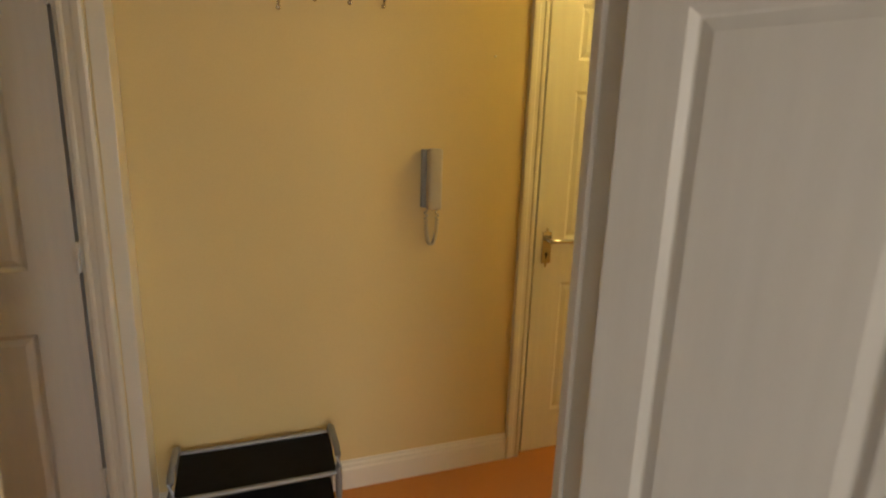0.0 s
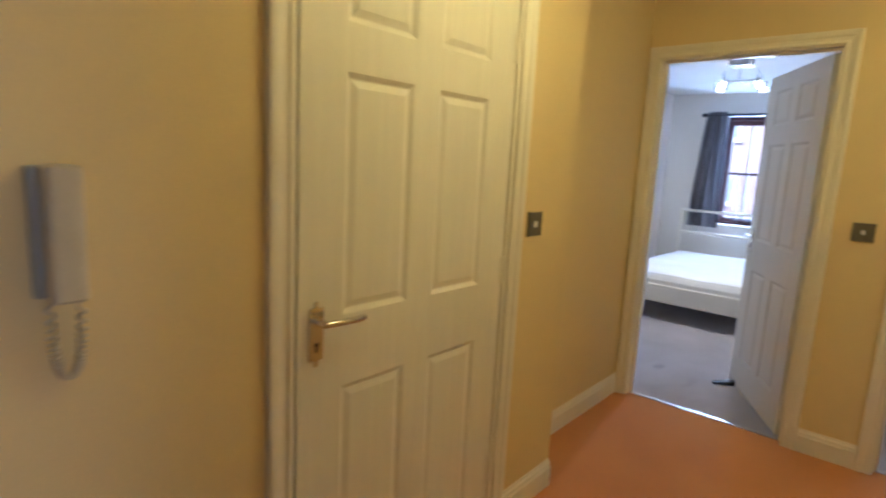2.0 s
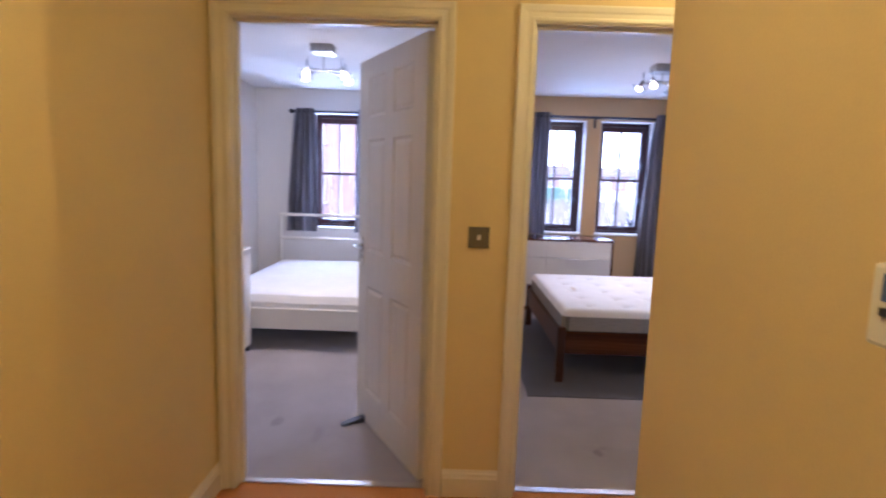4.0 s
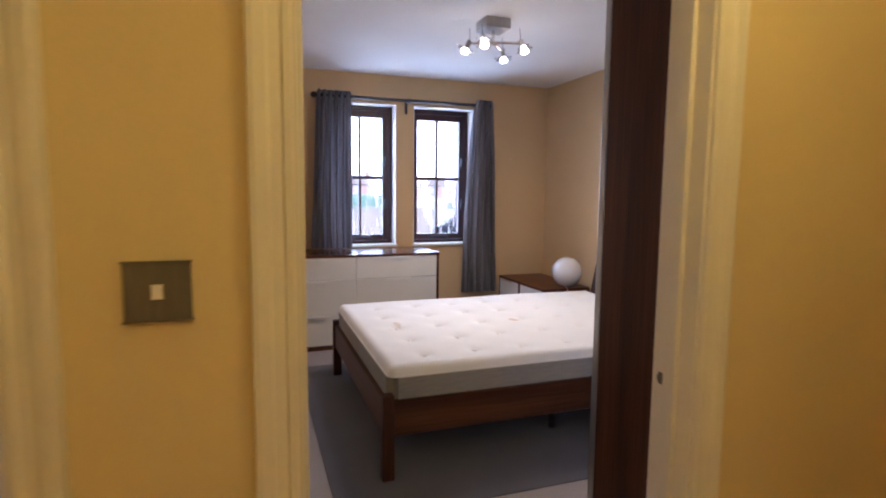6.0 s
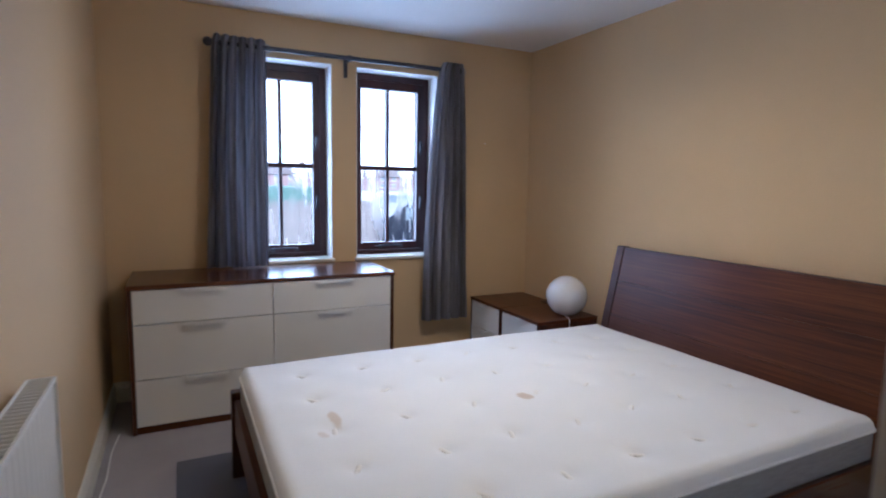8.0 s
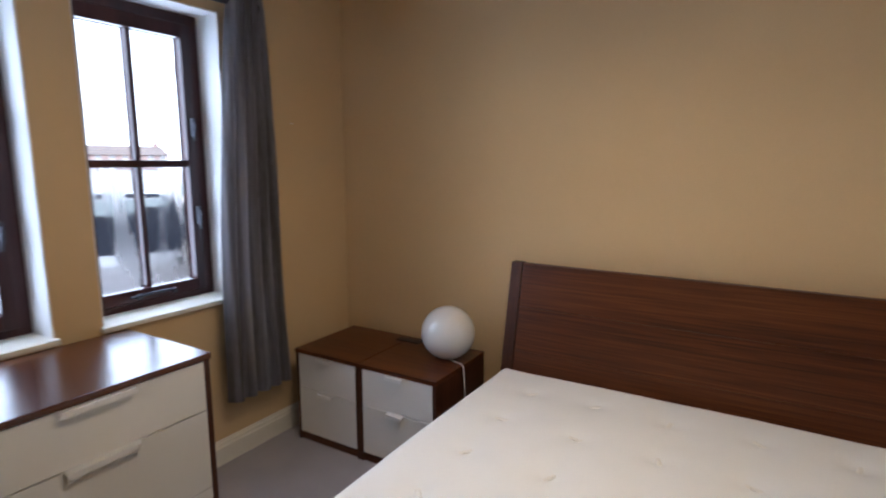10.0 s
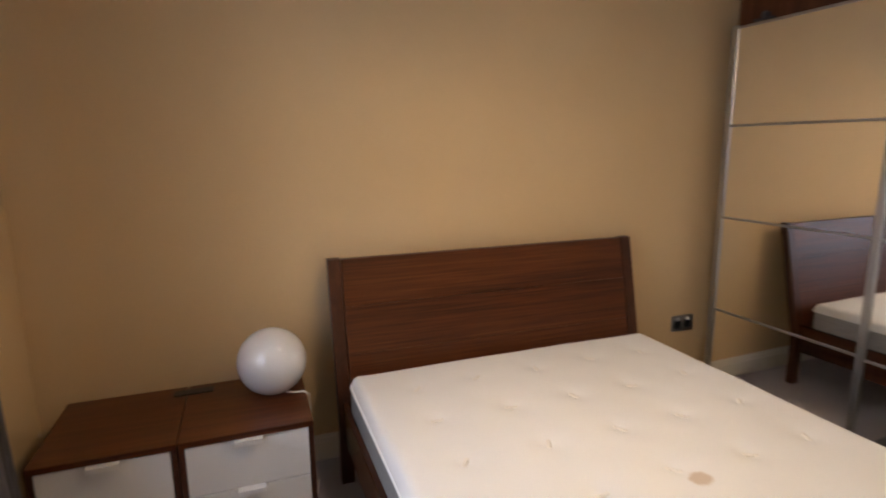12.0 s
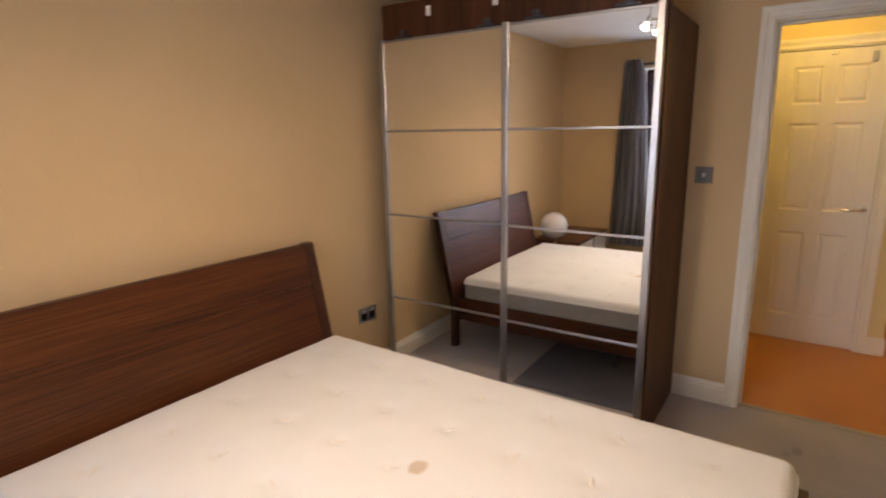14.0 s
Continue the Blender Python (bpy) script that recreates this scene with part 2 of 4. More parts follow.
def stained(base, spots, tint=(0.50, 0.33, 0.17, 1)):
    """Adds soft stains of their own shape to a cloth material: x, y, radius along x and y, strength."""
    n, l = base.node_tree.nodes, base.node_tree.links
    b = n["Principled BSDF"]
    col = b.inputs["Base Color"].links[0].from_socket
    co = n.new("ShaderNodeTexCoord")
    wob = n.new("ShaderNodeTexNoise")
    wob.inputs["Scale"].default_value = 30.0
    for x, y, rx, ry, strength in spots:
        mp = n.new("ShaderNodeMapping")
        mp.vector_type = 'POINT'
        mp.inputs["Location"].default_value = (-x / rx, -y / ry, 0)
        mp.inputs["Scale"].default_value = (1 / rx, 1 / ry, 0)
        l.new(co.outputs["Object"], mp.inputs["Vector"])
        ln = n.new("ShaderNodeVectorMath")
        ln.operation = 'LENGTH'
        l.new(mp.outputs[0], ln.inputs[0])
        add = n.new("ShaderNodeMath")
        add.operation = 'MULTIPLY_ADD'
        add.inputs[1].default_value = 0.9
        l.new(wob.outputs["Fac"], add.inputs[0])
        l.new(ln.outputs["Value"], add.inputs[2])
        ramp = n.new("ShaderNodeMapRange")
        ramp.inputs[1].default_value, ramp.inputs[2].default_value = 1.15, 1.55
        ramp.inputs[3].default_value, ramp.inputs[4].default_value = strength, 0.0
        l.new(add.outputs[0], ramp.inputs[0])
        mx = n.new("ShaderNodeMix")
        mx.data_type = 'RGBA'
        mx.inputs[7].default_value = tint
        l.new(ramp.outputs[0], mx.inputs[0])
        l.new(col, mx.inputs[6])
        col = mx.outputs[2]
    l.new(col, b.inputs["Base Color"])


# ---- building helpers ----
ORIGIN = {}


def thing(name, at, label, category, group="", kind="", turn=0.0):
    """An Empty at the base of a thing, under which its parts hang. Parts are given in the room's coordinates unless it is turned."""
    ob = new(name)
    ob.empty_display_size = 0.1
    ob.matrix_world = pose(*at, 0, 0, turn)
    ORIGIN[ob] = Vector(at)
    return tagged(ob, label, category, group, kind)


def part(name, bm, material, parent=None, label="", smooth=False, local=False):
    if parent is not None and not local and parent in ORIGIN:
        bmesh.ops.translate(bm, verts=bm.verts, vec=-ORIGIN[parent])
    bmesh.ops.recalc_face_normals(bm, faces=bm.faces)
    me = bpy.data.meshes.new(name)
    bm.to_mesh(me)
    bm.free()
    me.materials.append(material)
    if smooth:
        for p in me.polygons:
            p.use_smooth = True
        me.set_sharp_from_angle(angle=radians(40))
    ob = new(name, me)
    if parent is not None:
        ob.parent = parent
        if parent in ORIGIN:
            ORIGIN[ob] = ORIGIN[parent]
    if label:
        ob["label"] = label
    return ob


def again(ob, parent, m):
    """Another part on the same mesh, at the pose m under its parent."""
    o = bpy.data.objects.new(ob.name.split(".")[0], ob.data)
    scene.collection.objects.link(o)
    o.parent = parent
    o.matrix_local = m
    return o


def solid(name, bm, material, label, category, kind="structure", smooth=False, group=""):
    return tagged(part(name, bm, material, smooth=smooth), label, category, group, kind)


def box(x0, x1, y0, y1, z0, z1, bevel=0.0, bm=None, seg=2):
    tmp = bmesh.new()
    bmesh.ops.create_cube(tmp, size=1.0)
    for v in tmp.verts:
        v.co = Vector(((x0 + x1) / 2 + v.co.x * (x1 - x0), (y0 + y1) / 2 + v.co.y * (y1 - y0), (z0 + z1) / 2 + v.co.z * (z1 - z0)))
    if bevel:
        bmesh.ops.bevel(tmp, geom=tmp.edges[:], offset=bevel, segments=seg, affect='EDGES', profile=0.6)
    if bm is None:
        return tmp
    return join(bm, tmp)


def join(bm, tmp):
    me = bpy.data.meshes.new("joined")
    tmp.to_mesh(me)
    tmp.free()
    bm.from_mesh(me)
    bpy.data.meshes.remove(me)
    return bm


def moved(bm, m):
    bmesh.ops.transform(bm, matrix=m, verts=bm.verts)
    return bm


def rod(p, q, r, seg=14, r2=None, bm=None):
    tmp = bmesh.new()
    p, q = Vector(p), Vector(q)
    bmesh.ops.create_cone(tmp, cap_ends=True, segments=seg, radius1=r, radius2=r if r2 is None else r2, depth=(q - p).length)
    turn = (q - p).to_track_quat('Z', 'Y').to_matrix().to_4x4()
    moved(tmp, Matrix.Translation((p + q) / 2) @ turn)
    return tmp if bm is None else join(bm, tmp)


def ball(c, r, bm=None, u=20, v=12, scale=(1, 1, 1)):
    tmp = bmesh.new()
    bmesh.ops.create_uvsphere(tmp, u_segments=u, v_segments=v, radius=r)
    moved(tmp, Matrix.Translation(c) @ Matrix.Diagonal((*scale, 1)))
    return tmp if bm is None else join(bm, tmp)


def tube(points, r, seg=10, bm=None):
    """A round bar along a line of points."""
    tmp = bmesh.new()
    pts = [Vector(p) for p in points]
    rings = []
    up = Vector((0.13, 0.21, 0.97)).normalized()
    for i, p in enumerate(pts):
        d = (pts[min(i + 1, len(pts) - 1)] - pts[max(i - 1, 0)]).normalized()
        a = d.cross(up)
        if a.length < 0.05:
            a = d.cross(Vector((1, 0, 0)))
        a.normalize()
        b = d.cross(a)
        rings.append([tmp.verts.new(p + r * (math.cos(k * 2 * math.pi / seg) * a + math.sin(k * 2 * math.pi / seg) * b)) for k in range(seg)])
    for r0, r1 in zip(rings, rings[1:]):
        for k in range(seg):
            tmp.faces.new((r0[k], r0[(k + 1) % seg], r1[(k + 1) % seg], r1[k]))
    tmp.faces.new(rings[0][::-1])
    tmp.faces.new(rings[-1])
    return tmp if bm is None else join(bm, tmp)


def lathe(profile, seg=28):
    """Turned shape from (radius, z) pairs."""
    bm = bmesh.new()
    rings = []
    for r, z in profile:
        rings.append([bm.verts.new((r * math.cos(k * 2 * math.pi / seg), r * math.sin(k * 2 * math.pi / seg), z)) for k in range(seg)] if r > 1e-5 else [bm.verts.new((0, 0, z))])
    for a, b in zip(rings, rings[1:]):
        for k in range(seg):
            j = (k + 1) % seg
            if len(a) == 1 and len(b) > 1:
                bm.faces.new((a[0], b[j], b[k]))
            elif len(b) == 1 and len(a) > 1:
                bm.faces.new((a[k], a[j], b[0]))
            elif len(a) > 1:
                bm.faces.new((a[k], a[j], b[j], b[k]))
    return bm


def wall(name, along, lo, hi, face, back, openings, material, label, top=2.33):
    """An upright wall along x or y between two faces, with openings (from, to, foot, head) cut right through."""
    bm = bmesh.new()

    def piece(a, b, z0, z1):
        if b - a < 1e-4 or z1 - z0 < 1e-4:
            return
        p, q = min(face, back), max(face, back)
        if along == 'x':
            box(a, b, p, q, z0, z1, bm=bm)
        else:
            box(p, q, a, b, z0, z1, bm=bm)
    at = lo
    for a, b, z0, z1 in sorted(openings):
        piece(at, a, 0, top)
        piece(a, b, 0, z0)
        piece(a, b, z1, top)
        at = b
    piece(at, hi, 0, top)
    return solid(name, bm, material, label, "wall")


def mould(origin, u, n, paths, profile):
    """Sweeps a moulding profile (outward offset, depth) round a mitred path given per offset."""
    bm = bmesh.new()
    o, u, n = Vector(origin), Vector(u), Vector(n)
    loops = []
    for off, dep in profile:
        loops.append([bm.verts.new(o + a * u + dep * n + Vector((0, 0, z))) for a, z in paths(off)])
    for p, q in zip(loops, loops[1:]):
        for i in range(len(p) - 1):
            bm.faces.new((p[i], p[i + 1], q[i + 1], q[i]))
    for i in (0, len(loops[0]) - 1):
        bm.faces.new([lp[i] for lp in loops])
    return bm


ARCH = [(0.0, 0.0), (0.0, 0.012), (0.006, 0.016), (0.014, 0.016), (0.018, 0.011), (0.034, 0.013), (0.040, 0.018), (0.056, 0.021), (0.064, 0.019), (0.066, 0.0)]
SKIRT = [(0.0, 0.0), (0.0, 0.016), (0.085, 0.016), (0.092, 0.012), (0.104, 0.011), (0.110, 0.006), (0.120, 0.004), (0.120, 0.0)]


def architrave(name, origin, u, n, w, h, label="white painted moulded door architrave"):
    bm = mould(origin, u, n, lambda o: [(-o, 0), (-o, h + o), (w + o, h + o), (w + o, 0)], ARCH)
    return solid(name, bm, GLOSS, label, "trim")


def skirting(p, q, n):
    p, q = Vector((*p, 0)), Vector((*q, 0))
    ln = (q - p).length
    bm = bmesh.new()
    u, n = (q - p).normalized(), Vector((*n, 0))
    loops = []
    for z, d in SKIRT:
        loops.append([bm.verts.new(p + n * d + Vector((0, 0, z))), bm.verts.new(p + u * ln + n * d + Vector((0, 0, z)))])
    for a, b in zip(loops, loops[1:]):
        bm.faces.new((a[0], a[1], b[1], b[0]))
    bm.faces.new([a[0] for a in loops])
    bm.faces.new([a[1] for a in loops])
    return solid("baseboard", bm, GLOSS, "white painted moulded skirting board along the wall foot", "baseboard")


def lining(name, x0, x1, y0, y1, h, thick=0.02, stop=None):
    """Timber lining of a doorway through a wall that runs along y (stop: x of the door stop)."""
    bm = bmesh.new()
    box(x0, x1, y0, y0 + thick, 0, h, 0.002, bm)
    box(x0, x1, y1 - thick, y1, 0, h, 0.002, bm)
    box(x0, x1, y0, y1, h, h + thick, 0.002, bm)
    if stop is not None:
        box(stop, stop + 0.03, y0 + thick, y0 + thick + 0.012, 0, h, 0.002, bm)
        box(stop, stop + 0.03, y1 - thick - 0.012, y1 - thick, 0, h, 0.002, bm)
        box(stop, stop + 0.03, y0 + thick, y1 - thick, h - 0.012, h, 0.002, bm)
    return solid(name, bm, GLOSS, "white painted timber door lining with stop", "trim")


def panel_mesh(w, h, half):
    """A raised and fielded door panel, moulded alike on both faces."""
    bm = bmesh.new()
    steps = [(0.0, half), (0.012, half - 0.008), (0.016, half - 0.0085), (0.034, half - 0.002)]
    for s in (1, -1):
        loops = []
        for i, d in steps:
            loops.append([bm.verts.new((x, s * d, z)) for x, z in ((i, i), (w - i, i), (w - i, h - i), (i, h - i))])
        for a, b in zip(loops, loops[1:]):
            for k in range(4):
                bm.faces.new((a[k], a[(k + 1) % 4], b[(k + 1) % 4], b[k]))
        bm.faces.new(loops[-1])
    return bm


def lever(parent, x, z, half, toward, side=-1, rose=False):
    """A lever on an upright back plate, on the face at y = side * half; toward: +1 or -1 along the leaf."""
    y = side * half
    bm = box(x - 0.02, x + 0.02, min(y, y + side * 0.006), max(y, y + side * 0.006), z - (0.024 if rose else 0.115), z + (0.024 if rose else 0.048))
    bmesh.ops.bevel(bm, geom=[e for e in bm.edges if abs(e.verts[0].co.y - e.verts[1].co.y) > 0.001], offset=0.016, segments=5, affect='EDGES')
    hd = part("door_handle", bm, CHROME, parent, "chrome lever handle on a rounded back plate", True, True)
    bm = rod((x, y, z), (x, y + side * 0.045, z), 0.009)
    s = toward
    tube([(x, y + side * 0.045, z), (x + s * 0.02, y + side * 0.05, z + 0.001), (x + s * 0.06, y + side * 0.05, z - 0.001), (x + s * 0.10, y + side * 0.047, z - 0.003), (x + s * 0.118, y + side * 0.042, z - 0.003)], 0.0085, bm=bm)
    part("lever", bm, CHROME, hd, "", True, True)
    if rose:
        return
    bm = rod((x, y, z - 0.06), (x, y + side * 0.0075, z - 0.06), 0.006)
    box(x - 0.0025, x + 0.0025, min(y, y + side * 0.0075), max(y, y + side * 0.0075), z - 0.078, z - 0.06, bm=bm)
    part("keyhole", bm, BLACK, hd, "", False, True)


def panel_door(name, at, turn, w, h, label, handle_x=None, toward=1, sides=(-1,), hinges_x=None, hinge_side=-1, category="door", stile=None, rails=((0.0, 0.19), (0.785, 0.975), (1.567, 1.68), (1.885, 1.98)), rose=False, handle_z=1.0):
    """A six-panel leaf: local x along the leaf, y through it, hung at the Empty's place."""
    th = 0.02
    root = thing(name, at, label, category, kind="structure", turn=turn)
    st = stile or 0.16 * w
    mul = 0.125 * w
    pw = (w - 2 * st - mul) / 2
    bm = bmesh.new()
    box(0, st, -th, th, 0.006, h, 0.0, bm)
    box(w - st, w, -th, th, 0.006, h, 0.0, bm)
    for a, b in rails:
        box(st, w - st, -th, th, max(a, 0.006), b, 0.0, bm)
    for (a, b), (c, d) in zip(rails, rails[1:]):
        box(st + pw, st + pw + mul, -th, th, b, c, 0.0, bm)
    part("leaf", bm, DOORPAINT, root, "", False, True)
    for (a, b), (c, d) in zip(rails, rails[1:]):
        first = None
        for x in (st, st + pw + mul):
            if first is None:
                first = part("panel", panel_mesh(pw, c - b, th), DOORPAINT, root, "", False, True)
                first.matrix_local = pose(x, 0, b)
            else:
                again(first, root, pose(x, 0, b))
    if handle_x is not None:
        for s in sides:
            lever(root, handle_x, handle_z, th, toward, s, rose)
    if hinges_x is not None:
        for z in (0.27, 1.01, 1.74):
            bm = box(hinges_x - 0.014, hinges_x + 0.014, min(hinge_side * th, hinge_side * (th + 0.004)), max(hinge_side * th, hinge_side * (th + 0.004)), z - 0.045, z + 0.045, 0.001)
            rod((hinges_x, hinge_side * (th + 0.005), z - 0.046), (hinges_x, hinge_side * (th + 0.005), z + 0.046), 0.006, 10, bm=bm)
            part("hinge", bm, GLOSS, root, "painted butt hinge", True, True)
    return root


# ---- the shell: hall, two bedrooms, living room ----
H = 2.33
# hall, north side
wall("wall_hall_north", 'x', 0.03, 2.76, 1.81, 1.93, [(1.455, 2.335, 0, 2.0)], HALLPAINT, "yellow cream painted hall wall with a cupboard doorway")
wall("wall_hall_boxing", 'x', -1.30, 0.03, 1.70, 1.93, [(-0.875, -0.06, 0, 2.0)], HALLPAINT, "boxed-out hall wall round a white panelled door")
solid("wall_hall_return", box(2.66, 2.76, 1.93, 2.03, 0, H), HALLPAINT, "yellow cream painted hall wall corner", "wall")
wall("wall_hall_recess", 'x', 2.66, 3.96, 2.03, 2.13, [], HALLPAINT, "yellow cream painted recessed hall wall")
# between hall and bedrooms: two skins, each with its own paint
DOORS = [(-0.06, 0.757, 0, 2.01), (1.105, 1.97, 0, 2.01)]
wall("wall_hall_east", 'y', -1.60, 2.13, 3.96, 4.015, DOORS, HALLPAINT, "yellow cream painted hall wall with two bedroom doorways")
wall("wall_bedroom_west", 'y', -2.12, 0.84, 4.015, 4.07, DOORS[:1], CREAM, "cream painted bedroom wall beside the doorway")
wall("wall_small_bedroom_west", 'y', 1.0, 3.37, 4.015, 4.07, DOORS[1:], PALE, "pale painted small bedroom wall with a doorway")
# south side of the hall, the doorway walked through at first, and the passage
wall("wall_hall_south", 'x', -1.30, 2.80, 0.60, 0.65, [(0.05, 0.96, 0, 2.01)], HALLPAINT, "yellow cream painted hall wall with an open doorway")
wall("wall_passage_west", 'y', -1.60, 0.60, 2.80, 2.70, [(-0.142, 0.508, 0, 2.0)], HALLPAINT, "yellow cream painted passage wall with a cupboard doorway")
wall("wall_passage_end", 'x', 2.70, 4.015, -1.70, -1.60, [], HALLPAINT, "yellow cream painted passage end wall")
wall("wall_hall_west", 'y', 0.54, 1.93, -1.40, -1.30, [], HALLPAINT, "yellow cream painted hall end wall")
# main bedroom
WIN = [(-1.232, -0.632, 0.78, 2.075), (-0.468, 0.155, 0.78, 2.075)]
wall("wall_bedroom_south", 'x', 4.07, 8.25, -2.03, -2.12, [], CREAM, "cream painted bedroom wall behind the bed head")
wall("wall_bedroom_east", 'y', -2.03, 0.84, 8.0, 8.25, WIN, CREAM, "cream painted bedroom wall with a pair of windows")
wall("wall_bedroom_north", 'x', 4.07, 8.25, 0.84, 0.963, [], CREAM, "cream painted bedroom wall beside the open door")
# small bedroom
WIN1 = [(2.07, 2.63, 0.755, 2.075)]
wall("wall_small_bedroom_south", 'x', 4.07, 8.25, 0.963, 1.0, [], PALE, "pale painted small bedroom wall")
wall("wall_small_bedroom_east", 'y', 1.0, 3.37, 8.0, 8.25, WIN1, PALE, "pale painted small bedroom wall with a window")
wall("wall_small_bedroom_north", 'x', 4.015, 8.25, 3.27, 3.37, [], PALE, "pale painted small bedroom wall")
# living room behind the first doorway
wall("wall_living_north", 'x', -3.0, 2.60, 0.54, 0.598, [(0.05, 0.96, 0, 2.01)], PALE, "pale painted living room wall with the doorway")
# The opening in this wall is made up to go with the added lamp.
wall("wall_living_south", 'x', -3.0, 2.60, -3.45, -3.35, [(-0.40, 1.40, 0.85, 2.15)], PALE, "pale painted living room wall with an added, unseen window opening")
wall("wall_living_east", 'y', -3.35, 0.54, 2.50, 2.60, [], PALE, "pale painted living room wall")
wall("wall_living_west", 'y', -3.35, 0.54, -3.0, -2.9, [], PALE, "pale painted living room wall")

hall_floor = box(-1.40, 2.70, 0.57, 2.13, -0.10, 0.0)
box(2.70, 4.02, -1.70, 2.13, -0.10, 0.0, bm=hall_floor)
solid("floor_hall", hall_floor, ORANGE, "terracotta orange short-pile hall carpet", "floor")
solid("floor_bedroom", box(4.02, 8.25, -2.12, 0.963, -0.10, 0.0), GREYCARPET, "grey short-pile bedroom carpet", "floor")
solid("floor_small_bedroom", box(4.02, 8.25, 0.963, 3.37, -0.10, 0.0), GREYCARPET, "grey short-pile small bedroom carpet", "floor")
solid("floor_living", box(-3.0, 2.60, -3.45, 0.57, -0.10, -0.002), GREYCARPET, "grey short-pile living room carpet", "floor")
solid("ceiling_hall", box(-1.40, 4.015, -1.70, 2.13, H, H + 0.1), CEIL, "white painted hall ceiling", "ceiling")
solid("ceiling_bedroom", box(4.015, 8.25, -2.12, 0.963, H, H + 0.1), CEIL, "white painted bedroom ceiling", "ceiling")
solid("ceiling_small_bedroom", box(4.015, 8.25, 0.963, 3.37, H, H + 0.1), CEIL, "white painted small bedroom ceiling", "ceiling")
solid("ceiling_living", box(-3.0, 2.60, -3.45, 0.54, H, H + 0.1), CEIL, "white painted living room ceiling", "ceiling")

# door linings, architraves, thresholds, skirtings
for nm, y0, y1 in (("door_frame_1", -0.06, 0.757), ("door_frame_2", 1.105, 1.97)):
    lining(nm, 3.957, 4.073, y0, y1, 1.99, stop=3.998)
    w = y1 - y0 - 0.028
    architrave("trim_" + nm, (3.96, y0 + 0.014, 0), (0, 1, 0), (-1, 0, 0), w, 1.996)
    architrave("trim_inner_" + nm, (4.07, y0 + 0.014, 0), (0, 1, 0), (1, 0, 0), w, 1.996)
    solid("threshold_" + nm[-1], box(4.0, 4.035, y0 + 0.02, y1 - 0.02, 0.0, 0.006, 0.002), STEEL, "metal threshold strip between two carpets", "trim")
bm = bmesh.new()
for a, b in ((1.455, 1.472), (2.313, 2.335)):
    box(a, b, 1.808, 1.93, 0, 2.0, 0.002, bm)
box(1.455, 2.335, 1.808, 1.93, 1.985, 2.003, 0.002, bm)
solid("door_frame_3", bm, GLOSS, "white painted cupboard door lining", "trim")
architrave("trim_door_frame_3", (1.463, 1.81, 0), (1, 0, 0), (0, -1, 0), 0.864, 1.993)
bm = bmesh.new()
for a, b in ((-0.875, -0.855), (-0.078, -0.06)):
    box(a, b, 1.698, 1.93, 0, 2.0, 0.002, bm)
box(-0.875, -0.06, 1.698, 1.93, 1.985, 2.003, 0.002, bm)
solid("door_frame_4", bm, GLOSS, "white painted door lining", "trim")
architrave("trim_door_frame_4", (-0.865, 1.70, 0), (1, 0, 0), (0, -1, 0), 0.795, 1.993)
solid("trim_boxing_edge", box(0.0, 0.045, 1.694, 1.806, 0, 2.12, 0.004), GLOSS, "white painted boxing edge beside the door", "trim")
bm = bmesh.new()
box(0.905, 0.96, 0.599, 0.680, 0, 2.0, 0.003, bm)
box(0.048, 0.068, 0.538, 0.680, 0, 2.0, 0.003, bm)
box(0.048, 0.96, 0.538, 0.680, 1.99, 2.012, 0.003, bm)
box(0.895, 0.905, 0.645, 0.668, 0, 1.99, 0.002, bm)
solid("door_frame_5", bm, GLOSS, "white painted doorway lining", "trim")
bm = bmesh.new()
for a, b in ((-0.142, -0.122), (0.488, 0.508)):
    box(2.70, 2.803, a, b, 0, 2.0, 0.002, bm)
box(2.70, 2.803, -0.142, 0.508, 1.985, 2.003, 0.002, bm)
solid("door_frame_6", bm, GLOSS, "white painted cupboard door lining", "trim")
architrave("trim_door_frame_6", (2.80, -0.132, 0), (0, 1, 0), (1, 0, 0), 0.63, 1.993)

for p, q, n in (((0.03, 1.81), (1.397, 1.81), (0, -1)), ((2.396, 1.81), (2.76, 1.81), (0, -1)), ((2.76, 1.81), (2.76, 2.03), (1, 0)), ((2.76, 2.03), (3.96, 2.03), (0, -1)),
                ((3.96, 0.809), (3.96, 1.053), (-1, 0)), ((0.93, 0.65), (2.80, 0.65), (0, 1)), ((2.80, 0.564), (2.80, 0.65), (1, 0)), ((3.96, -1.60), (3.96, -0.112), (-1, 0)), ((2.80, -1.60), (2.80, -0.198), (1, 0)),
                ((4.07, -0.378), (4.07, -0.112), (1, 0)), ((4.07, -2.03), (8.0, -2.03), (0, 1)), ((8.0, -2.03), (8.0, 0.84), (-1, 0)), ((4.86, 0.84), (8.0, 0.84), (0, -1)),
                ((8.0, 1.0), (8.0, 3.27), (-1, 0)), ((4.07, 3.27), (8.0, 3.27), (0, -1)), ((4.07, 1.0), (8.0, 1.0), (0, 1))):
    skirting(p, q, n)

# plain backs that close the cupboards
for nm, b in (("wall_cupboard_back", (1.40, 2.40, 1.94, 1.98)), ("wall_cupboard_back_2", (-0.95, 0.02, 1.94, 1.98)), ("wall_cupboard_back_3", (2.60, 2.69, -0.30, 0.60))):
    solid(nm, box(*b, 0, H), PALE, "plain back wall of a closed cupboard", "wall")

# ---- doors ----
panel_door("door_1", (1.484, 1.834, 0), 0, 0.823, 1.98, "closed white six-panel cupboard door with a chrome lever", 0.05, 1, (-1,), 0.822, handle_z=0.975)
